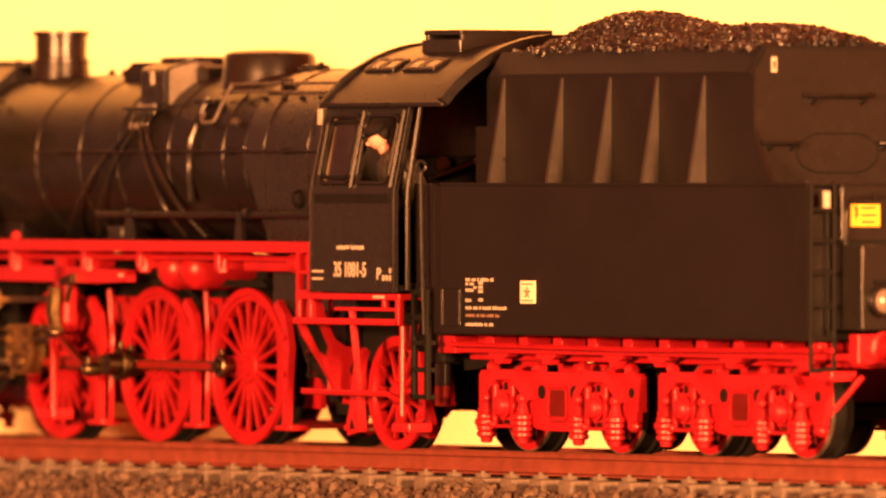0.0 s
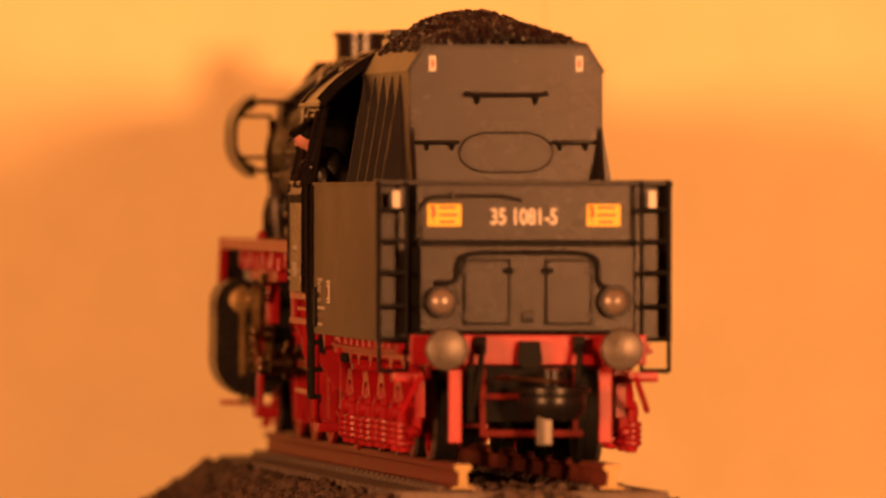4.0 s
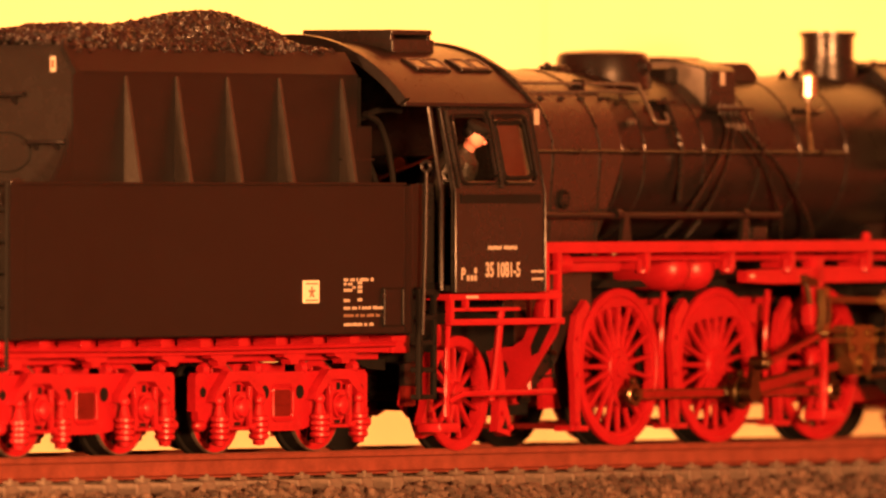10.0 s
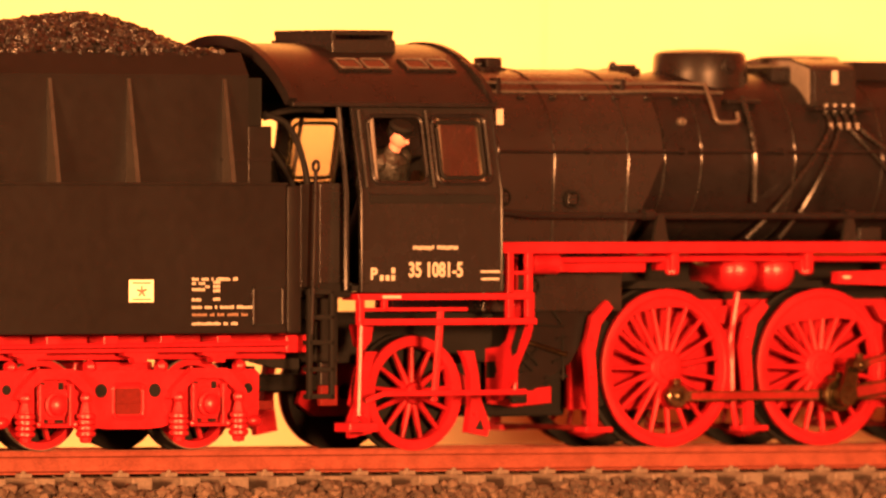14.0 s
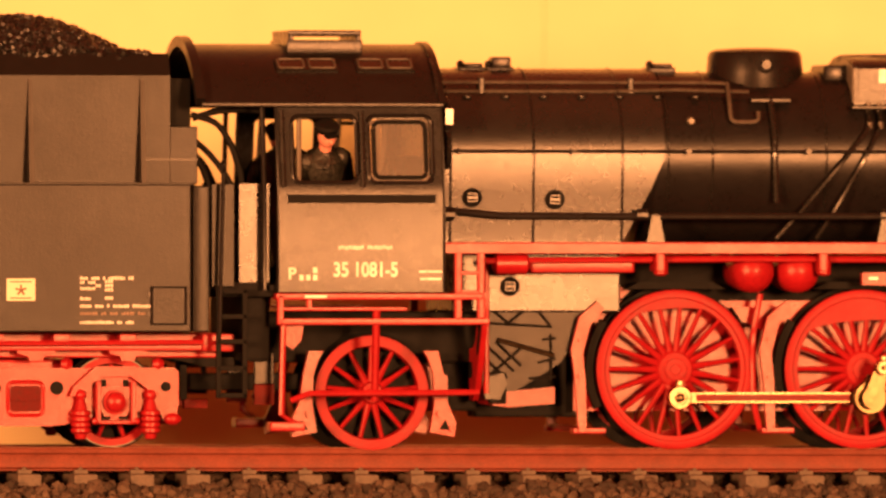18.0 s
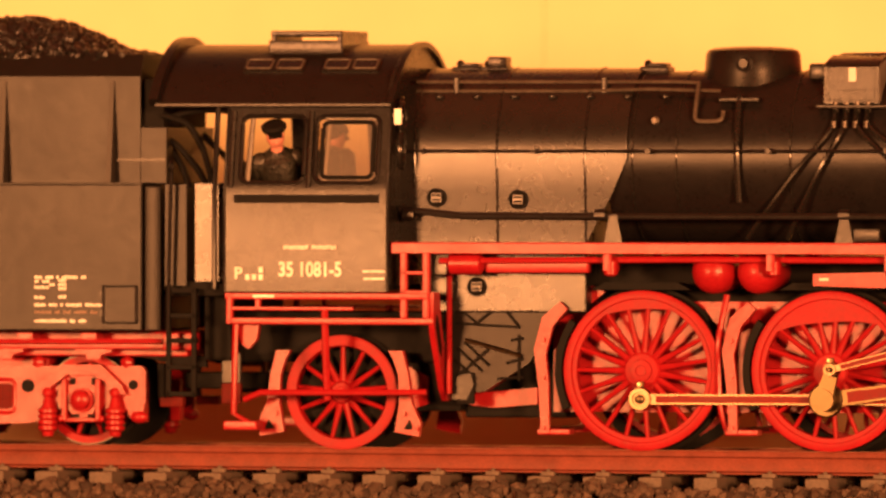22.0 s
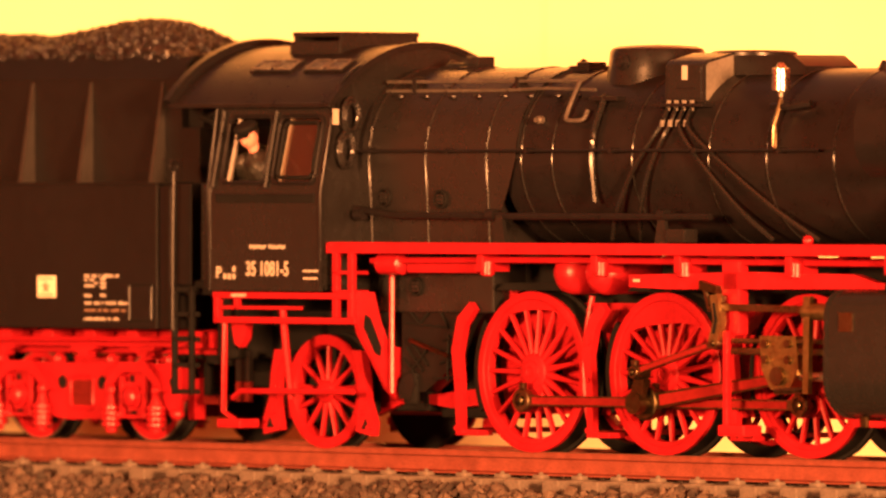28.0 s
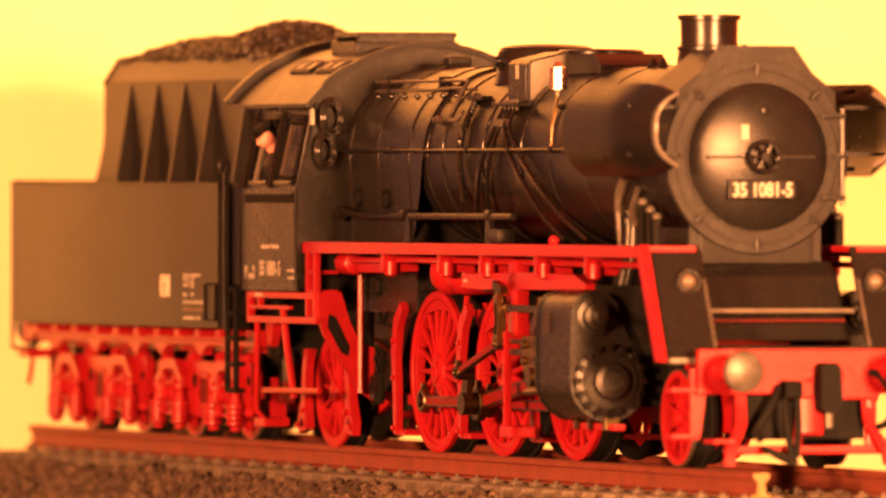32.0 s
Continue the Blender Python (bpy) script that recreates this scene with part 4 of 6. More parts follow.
def build_cab(loco):
    for s in (-1, 1):
        cab_wall(loco, s)
    # front wall beside the firebox, with spectacle openings left as dark plates
    bm = B()
    n = 14
    top = [(1.34 * math.cos(math.pi * k / n), 3.76 + 0.62 * math.sin(math.pi * k / n)) for k in range(n + 1)]
    prism(bm, [(-1.5, 1.76), (1.5, 1.76), (1.5, 2.8)] + top + [(-1.5, 2.8)], "x", -0.16, -0.115)
    part("cab_front", bm, GREY, loco)
    for yc, zc, r in ((-1.17, 3.62, 0.2), (-1.17, 3.62, 0.15), (-1.24, 3.26, 0.19), (-1.24, 3.26, 0.14)):
        pts = [(-0.03 + 0.2 * (0.21 - r), yc + 0.6 * r * math.cos(a), zc + r * math.sin(a)) for a in np.linspace(0, 2 * math.pi, 25)]
        part("hose_coil", tube(B(), pts, 0.026, 7), BAND, loco, "black hose coiled on the cab front")
    part("cab_floor", box(B(), -2.0, -0.1, -1.48, 1.48, 1.74, 1.8), SOOT, loco)
    # dark blocks added for the unlit gap and slit behind the cab
    part("cab_apron", box(B(), -2.26, -1.95, -1.15, 1.15, 0.97, 1.72, 0.04), SOOT, loco, "dark filler block under the cab doorway")
    part("gangway_plate", box(B(), -2.68, -1.9, -1.35, 1.35, 1.67, 1.83, 0.02), SOOT, loco)
    bh = part("backhead", box(B(), -0.4, -0.16, -0.7, 0.7, 1.8, 3.2, 0.1), SOOT, loco, "black boiler backhead in the cab")
    for y, z in ((0.4, 3.1), (-0.4, 3.15), (0.1, 3.3), (-0.1, 2.7)):
        part("gauge", cyl(B(), (-0.46, y, z - 0.2), (-0.4, y, z - 0.2), 0.09, 14), BRASS, bh)
    part("regulator", tube(B(), [(-0.55, -0.45, 3.2), (-0.5, 0.3, 2.95)], 0.03), ROD, bh)
    # roof
    hw, rise, z0 = 1.41, 0.66, 3.755
    R = (hw * hw + rise * rise) / (2 * rise)
    a0 = math.asin(hw / R)

    def arc(rad, k=22):
        return [(rad * math.sin(-a0 + 2 * a0 * i / k), z0 + rise - R + rad * math.cos(-a0 + 2 * a0 * i / k)) for i in range(k + 1)]
    o, i_ = arc(R), arc(R - 0.05)
    roof = part("cab_roof", prism(B(), o + i_[::-1], "x", -2.72, -0.1), BLACK, loco, "black arched cab roof")
    o2, i2 = arc(R + 0.085), arc(R - 0.03)
    part("roof_rim", prism(B(), o2 + i2[::-1], "x", -2.8, -2.7), BLACK, roof)
    o2, i2 = arc(R + 0.03), arc(R - 0.03)
    part("roof_rim", prism(B(), o2 + i2[::-1], "x", -0.14, -0.07), BLACK, roof)
    for s in (-1, 1):
        part("roof_gutter", box(B(), -2.74, -0.09, s * 1.38, s * 1.44, 3.72, 3.77, 0.012), BLACK, roof)
        a = radians(30)
        m = Matrix.Translation((0, s * R * math.sin(a), z0 + rise - R + R * math.cos(a))) @ Matrix.Rotation(-s * a, 4, "X")
        for xa, xb in ((-1.86, -1.18), (-0.98, -0.34)):
            bm = box(B(), xa, xb, -0.125, 0.125, -0.02, 0.024, 0.01)
            bmesh.ops.transform(bm, matrix=m, verts=bm.verts)
            v = part("roof_vent", bm, GLOSS, roof, "roof vent with two dark panes")
            for k in (0, 1):
                pa, pb = xa + 0.03 + k * (xb - xa) / 2, xa + (k + 1) * (xb - xa) / 2 - 0.03
                bm = tube(B(), [(x, y, 0.03) for x, y in outline(pa, pb, -0.095, 0.095, 0.03)], 0.013, 6)
                bmesh.ops.transform(bm, matrix=m, verts=bm.verts)
                part("vent_rim", bm, BUFF, v, "pale rim")
                bm = box(B(), pa + 0.01, pb - 0.01, -0.085, 0.085, 0.022, 0.028)
                bmesh.ops.transform(bm, matrix=m, verts=bm.verts)
                part("vent_pane", bm, VENTGLASS, v, "dark glossy pane")
        # grab rails and posts behind the cab doorway
        part("doorway_post", tube(B(), [(-2.06, s * 1.46, 1.75), (-2.06, s * 1.46, 2.8), (-2.06, s * 1.3, 3.74)], 0.03), BLACK, loco)
        part("doorway_panel", box(B(), -2.32, -1.97, s * 1.3, s * 1.33, 1.8, 2.9, 0.008), PANEL, loco)
    for y, pts in ((-0.95, [(-2.78, 3.64), (-2.5, 3.56), (-2.34, 3.32), (-2.24, 3.0), (-2.22, 2.84)]), (-0.8, [(-2.78, 3.4), (-2.6, 3.26), (-2.42, 3.05), (-2.3, 2.84)]), (-0.7, [(-2.8, 3.36), (-2.7, 3.2), (-2.6, 3.02), (-2.55, 2.84)]), (-0.9, [(-2.76, 3.6), (-2.5, 3.68), (-2.2, 3.7), (-2.0, 3.68)]), (0.6, [(-2.8, 3.5), (-2.6, 3.3), (-2.4, 3.1), (-2.28, 2.84)])):
        part("gangway_cable", tube(B(), bend([(x, y, z) for x, z in pts], 3), 0.036, 8), SOOT, loco, "thick black cable between engine and tender")
    hb = part("roof_hatch", box(B(), -1.68, -0.85, -0.6, 0.6, 4.3, 4.455, 0.015), GREY, roof, "raised roof vent with an open gap")
    part("hatch_lid", box(B(), -1.66, -0.86, -0.58, 0.58, 4.5, 4.56, 0.014), GREY, hb)
    for x in (-1.64, -0.9):
        part("hatch_end", box(B(), x - 0.02, x + 0.04, -0.56, 0.56, 4.4, 4.53, 0.01), GREY, hb)
    return roof


def build_boiler(loco):
    # barrel, smokebox and firebox
    barrel = part("boiler_barrel", lathe(B(), [(2.2, 0.95), (7.3, 0.95), (7.32, 0.93), (7.36, 0.93)], (0, 0, ZC), "x", 56), BLACK, loco, "black boiler barrel with bands")
    smoke = part("smokebox", lathe(B(), [(7.3, 0.945), (7.35, 0.955), (9.95, 0.955)], (0, 0, ZC), "x", 56), BLACK, loco, "black smokebox")
    for x in (2.47, 2.96, 4.22, 5.41, 6.3, 7.33):
        part("boiler_band", tube(B(), [(x, 0.95 * math.cos(a), ZC + 0.95 * math.sin(a)) for a in np.linspace(0, 2 * math.pi, 57)], 0.014, 7), BAND, barrel)
    n = 18
    top = [(0.99 * math.cos(math.pi * k / n), ZC + 0.0 + 0.985 * math.sin(math.pi * k / n)) for k in range(n + 1)]
    sec = [(-0.93, 2.26), (0.93, 2.26), (0.96, 2.8)] + top + [(-0.96, 2.8)]
    fb = part("firebox", prism(B(), sec, "x", -0.12, 1.96), PANEL, loco, "dark grey firebox with washout plugs")
    bm = B()
    # throat: side sheet running to a sloping front edge
    rows = []
    for y, z in sec:
        x = 2.42 if z > 3.1 else 1.96 + 0.46 * (z - 2.26) / (3.1 - 2.26)
        rows.append([(1.95, y, z), (x, y * 0.997, z)])
    sheet(bm, rows + rows[:1])
    bmesh.ops.remove_doubles(bm, verts=bm.verts, dist=1e-5)
    bm.faces.new([bm.verts.new((2.42, 0.99 * math.cos(k * math.pi / 9), ZC + 0.98 * math.sin(k * math.pi / 9))) for k in range(10)])
    part("throat_sheet", bm, PANEL, fb)
    for x in (0.06, 0.975, 1.955):
        part("firebox_band", tube(B(), [(x, a, b) for a, b in sec[1:] + sec[:1]], 0.015, 7), BAND, fb)
    part("lower_firebox", box(B(), 0.1, 1.95, -0.88, 0.88, 1.5, 2.27, 0.02), PANEL, fb)
    for s in (-1, 1):
        for x, z in ((0.3, 2.745), (1.21, 2.725), (0.73, 1.78)):
            y = s * (0.958 if z > 2 else 0.88)
            # matt black puts the shade of recess and slots into the colour
            pl = part("washout_plug", lathe(B(), [(0, 0.105), (s * 0.035, 0.105), (s * 0.04, 0.1), (s * 0.04, 0.085), (s * 0.012, 0.08)], (x, y, z), "y", 24), SOOT, fb)
            part("plug_recess", lathe(B(), [(0, 0.08), (s * 0.012, 0.08)], (x, y, z), "y", 20), SOOT, pl)
            part("plug_bar", box(B(), x - 0.06, x + 0.06, y, y + s * 0.04, z - 0.055, z + 0.055, 0.008), PANEL, pl)
            for o in (-0.024, 0.024):
                part("plug_slot", box(B(), x - 0.045, x + 0.045, y + s * 0.035, y + s * 0.043, z + o - 0.012, z + o + 0.012), SOOT, pl)
        # row of small stay caps under the upper rail
        for k in range(7):
            part("stay_cap", ball(B(), (0.28 + 0.42 * k, s * 0.74, 3.84), 0.035, 8, 5, (1.6, 1, 0.7)), BLACK, fb)
        # handrails
        hr = part("handrail", tube(B(), [(0.0, s * 1.07, 3.25), (3.6, s * 1.05, 3.25), (7.2, s * 1.04, 3.25)], 0.018, 6), BLACK, barrel, "long thin boiler handrail")
        for x in (0.15, 1.4, 2.67, 4.0, 5.3, 6.6):
            part("handrail_knob", cyl(B(), (x, s * 0.93, 3.25), (x, s * 1.075, 3.25), 0.032, 8), BLACK, hr)
        tr = part("upper_rail", tube(B(), [(0.0, s * 0.66, 4.0), (2.9, s * 0.66, 4.0), (3.15, s * 0.72, 3.99)], 0.02, 6), BUFF, fb)
        part("upper_pipe", tube(B(), [(0.0, s * 0.66, 3.9), (1.8, s * 0.66, 3.9), (2.6, s * 0.68, 3.92), (3.4, s * 0.72, 3.9)], 0.02, 6), BUFF, fb)
        for x in (0.45, 2.1):
            part("rail_bracket", box(B(), x - 0.035, x + 0.035, s * 0.55, s * 0.68, 3.86, 4.05, 0.01), BLACK, tr)
        # injector and lubricator pipes
        part("check_valve", lathe(B(), [(0, 0.045), (s * 0.06, 0.045), (s * 0.07, 0.03), (s * 0.1, 0.03)], (2.72, s * 0.87, 3.58), "y", 12), BUFF, barrel)
        part("feed_pipe", tube(B(), bend([(3.16, s * 0.72, 4.0), (3.16, s * 0.84, 3.8), (3.16, s * 0.94, 3.6), (3.2, s * 0.95, 3.57), (3.42, s * 0.95, 3.57), (3.47, s * 0.94, 3.6), (3.47, s * 0.9, 3.68)], 2), 0.024), BUFF, barrel)
        part("delivery_pipe", tube(B(), bend([(3.62, s * 0.78, 3.85), (3.64, s * 0.99, 3.4), (3.64, s * 1.0, 3.1), (3.66, s * 0.96, 2.7)], 4), 0.036), BAND, barrel)
        part("pipe_flange", box(B(), 3.4, 3.85, s * 0.7, s * 0.83, 3.78, 3.83, 0.01), BLACK, barrel)
        # long pipe above the running board
        lp = part("ejector_pipe", tube(B(), [(-0.1, s * 1.05, 2.62), (0.6, s * 1.08, 2.55), (2.0, s * 1.08, 2.545), (5.6, s * 1.1, 2.545)], 0.04, 8), BLACK, loco, "long black pipe beside the firebox")
        for x in (0.02, 2.15, 4.85):
            part("pipe_union", cyl(B(), (x - 0.06, s * 1.08, 2.56), (x + 0.06, s * 1.08, 2.56), 0.065, 10), BLACK, lp)
        for x in (2.3, 4.85):
            part("pipe_stand", prism(B(), [(x - 0.1, 2.26), (x + 0.1, 2.26), (x + 0.04, 2.56), (x - 0.04, 2.56)], "y", s * 1.07, s * 1.12), GREY, lp)
        # sand pipes fanning down
        for k in range(4):
            x = 4.7 + 0.12 * k
            end = (3.6 + 0.3 * k, 4.2, 6.2, 6.9)[k] if k > 1 else 3.7 + 0.45 * k
            part("sand_pipe", tube(B(), bend([(x, s * 0.85, 3.74), (x, s * 0.98, 3.5), (x + (end - x) * 0.35, s * 1.03, 3.1), (x + (end - x) * 0.75, s * 0.93, 2.6), (end, s * 0.75, 2.3)], 3), 0.026, 6), BAND, barrel)
            part("pipe_nut", cyl(B(), (x, s * 0.87, 3.67), (x, s * 0.86, 3.78), 0.03, 8), BUFF, barrel)
            part("pipe_nut", cyl(B(), (x, s * 0.96, 3.5), (x, s * 0.95, 3.57), 0.03, 8), BUFF, barrel)
    wh = part("whistle", lathe(B(), [(0, 0.03), (0.06, 0.04), (0.07, 0.095), (0.3, 0.095), (0.31, 0.06), (0.36, 0.03)], (6.5, -0.93, 3.81), "z", 16), STEEL, loco, "bright steel whistle on a thin stem")
    part("whistle_stem", tube(B(), [(6.5, -0.93, 3.8), (6.45, -0.98, 3.5), (6.47, -0.99, 3.25)], 0.026), ROD, wh)
    part("whistle_lever", tube(B(), [(6.3, -0.86, 3.72), (6.65, -0.95, 3.7), (6.9, -0.87, 3.74)], 0.04), BLACK, wh)
    # dome and sandbox
    dome = part("steam_dome", lathe(B(), [(3.95, 0.56), (4.12, 0.53), (4.3, 0.515), (4.345, 0.49), (4.37, 0.42), (4.385, 0.2), (4.39, 0.01)], (3.6, 0, 0), "z", 44), GLOSS, loco, "low round steam dome")
    part("dome_valve", lathe(B(), [(0, 0.1), (-0.04, 0.1), (-0.05, 0.06), (-0.1, 0.05)], (3.62, -0.5, 4.2), "y", 14), BLACK, dome)
    sb = part("sandbox", prism(B(), [(-0.78, 3.76), (-0.78, 4.16), (-0.74, 4.2), (-0.36, 4.29), (0.36, 4.29), (0.74, 4.2), (0.78, 4.16), (0.78, 3.76), (0.6, 3.6), (-0.6, 3.6)], "x", 4.56, 5.16), GREY, loco, "black sandbox across the boiler")
    for s in (-1, 1):
        ep = part("end_plate", box(B(), 4.6, 5.12, s * 0.775, s * 0.79, 3.8, 4.16, 0.006), GREY, sb)
        part("warning_mark", box(B(), 4.83, 4.91, s * 0.79, s * 0.798, 4.0, 4.15), WHITE, ep, "small white warning mark")
        part("plate_bar", box(B(), 4.76, 5.02, s * 0.79, s * 0.805, 3.9, 3.92), BLACK, ep)
        part("pipe_tray", box(B(), 4.5, 5.3, s * 0.72, s * 0.95, 3.71, 3.75, 0.008), BLACK, sb)
    # added covers: the reflection on the box's end faces put into a pale colour
    cover = [(-0.75, 3.78), (-0.75, 4.15), (-0.72, 4.18), (-0.36, 4.265), (0.36, 4.265), (0.72, 4.18), (0.75, 4.15), (0.75, 3.78)]
    for x in (4.55, 5.16):
        part("sandbox_cover", prism(B(), cover, "x", x, x + 0.01), PALE, sb, "pale end cover for the bright reflection")
    part("sandbox_lid", lathe(B(), [(4.31, 0.46), (4.37, 0.46), (4.39, 0.42), (4.4, 0.01)], (5.0, 0.1, -0.075), "z", 32), BLACK, sb)
    part("rear_fairing", box(B(), 4.3, 4.59, -0.4, 0.4, 4.0, 4.2, 0.04), BLACK, sb)
    part("front_fairing", prism(B(), [(5.22, 4.05), (5.22, 4.26), (6.1, 4.26), (6.3, 4.14), (6.3, 4.05)], "y", -0.38, 0.38), BLACK, sb)
    for x, h in ((0.43, 0.0), (0.74, 0.07), (2.53, 0.0)):
        v = part("safety_valve", box(B(), x - 0.16, x + 0.16, -0.17, 0.17, 4.1, 4.17, 0.02), BLACK, fb)
        part("valve_body", box(B(), x - 0.08, x + 0.13, -0.13, 0.13, 4.16, 4.21 + h, 0.02), GREY, v)
        part("valve_cap", ball(B(), (x - 0.1, 0, 4.2), 0.045, 10, 6), BLACK, v)
    for x in (7.25, 7.55):
        part("feed_valve", cyl(B(), (x, -0.15, 4.08), (x, -0.15, 4.2), 0.08, 10, 0.02), BLACK, smoke)
    # chimney and its casing
    part("chimney", lathe(B(), [(4.0, 0.35), (4.27, 0.32), (4.28, 0.335), (4.31, 0.335), (4.32, 0.3), (4.37, 0.295), (4.58, 0.3), (4.59, 0.33), (4.64, 0.33), (4.645, 0.275), (4.48, 0.255), (4.48, 0.01)], (8.5, 0, 0), "z", 36), GLOSS, loco, "short black chimney with a rim")
    cs = [(-0.9, 3.4), (-0.86, 3.84), (-0.37, 4.23), (0.37, 4.23), (0.86, 3.84), (0.9, 3.4)]
    case = part("smokebox_casing", prism(B(), cs, "x", 8.9, 9.98), BLACK, smoke)
    part("casing_back", prism(B(), [(8.3, 4.05), (8.95, 4.22), (8.95, 3.9), (8.3, 3.9)], "y", -0.36, 0.36), BLACK, case)
    part("casing_lid", box(B(), 8.75, 9.95, -0.32, 0.32, 4.22, 4.27, 0.015), BLACK, case)
    part("lid_knob", ball(B(), (9.6, 0, 4.28), 0.05, 8, 5), BLACK, case)
    # front ring and door
    fr = part("smokebox_front", lathe(B(), [(9.94, 0.99), (9.985, 1.005), (10.0, 0.985), (10.0, 0.75)], (0, 0, ZC), "x", 56), GREY, smoke)
    part("front_shield", prism(B(), [(-0.95, 3.3), (-0.84, 3.72), (-0.41, 4.31), (0.41, 4.31), (0.84, 3.72), (0.95, 3.3)], "x", 9.96, 9.997), GREY, smoke)
    part("front_groove", ring(B(), 10.0, 0.88, 0.9, 0.02, ZC, n=56), BLACK, fr)
    door = part("smokebox_door", lathe(B(), [(10.0, 0.765), (10.02, 0.76), (10.05, 0.72), (10.085, 0.63), (10.12, 0.49), (10.148, 0.33), (10.162, 0.18), (10.167, 0.01)], (0, 0, ZC), "x", 56), GREY, loco, "domed smokebox door with a handwheel")
    part("door_ring", ring(B(), 10.01, 0.76, 0.78, 0.05, ZC, n=56), GREY, door)
    for k in range(8):
        a = radians(90 + 45 * k)
        c, t = math.cos(a), math.sin(a)
        bm = B()
        box(bm, -0.02, 0.05, -0.02, 0.02, -0.06, 0.07, 0.01)
        box(bm, 0.0, 0.04, -0.05, 0.05, -0.02, 0.02, 0.008)
        bmesh.ops.transform(bm, matrix=Matrix.Translation((10.0, 0.89 * c, ZC + 0.89 * t)) @ Matrix.Rotation(a - math.pi / 2, 4, "X"), verts=bm.verts)
        part("door_clamp", bm, BLACK, door)
    for z in (ZC - 0.42, ZC + 0.42):
        part("door_hinge", box(B(), 10.0, 10.06, 0.7, 0.96, z - 0.03, z + 0.03, 0.012), GREY, door, "grey hinge arm of the smokebox door")
    part("hinge_pin", tube(B(), [(10.02, 0.93, ZC - 0.5), (10.02, 0.93, ZC + 0.5)], 0.028, 8), GREY, door)
    part("door_strap", box(B(), 10.08, 10.185, -0.58, 0.58, ZC - 0.013, ZC + 0.013), BLACK, door)
    hw = part("handwheel", tube(B(), [(10.24, 0.155 * math.cos(a), ZC + 0.155 * math.sin(a)) for a in np.linspace(0, 2 * math.pi, 25)], 0.026, 7), BLACK, door)
    for k in range(6):
        a = math.pi * k / 3
        part("handwheel_spoke", tube(B(), [(10.24, 0, ZC), (10.24, 0.15 * math.cos(a), ZC + 0.15 * math.sin(a))], 0.016, 6), BLACK, hw)
    part("handwheel_hub", cyl(B(), (10.15, 0, ZC), (10.27, 0, ZC), 0.045, 12), BLACK, hw)
    part("warning_mark", box(B(), 10.1, 10.165, -0.22, -0.14, 3.35, 3.5), WHITE, door, "small white warning mark")
    part("door_lamp_iron", box(B(), 10.06, 10.16, 0.0, 0.08, 3.6, 3.68, 0.02), BLACK, door)
    # number plate on the smokebox door
    npl = part("smokebox_plate", box(B(), 10.08, 10.19, -0.37, 0.37, 2.735, 2.935, 0.015), BLACK, door, "black number plate with white numerals")
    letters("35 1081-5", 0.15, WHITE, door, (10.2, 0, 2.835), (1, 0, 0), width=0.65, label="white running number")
    # saddle and front plates
    part("saddle", box(B(), 8.3, 9.98, -0.62, 0.62, 2.05, 2.45, 0.02), BLACK, loco)
    part("saddle_front", prism(B(), [(-0.72, 2.1), (-0.72, 2.9), (-0.62, 3.2), (0.62, 3.2), (0.72, 2.9), (0.72, 2.1)], "x", 9.9, 9.95), GREY, loco)
    return barrel


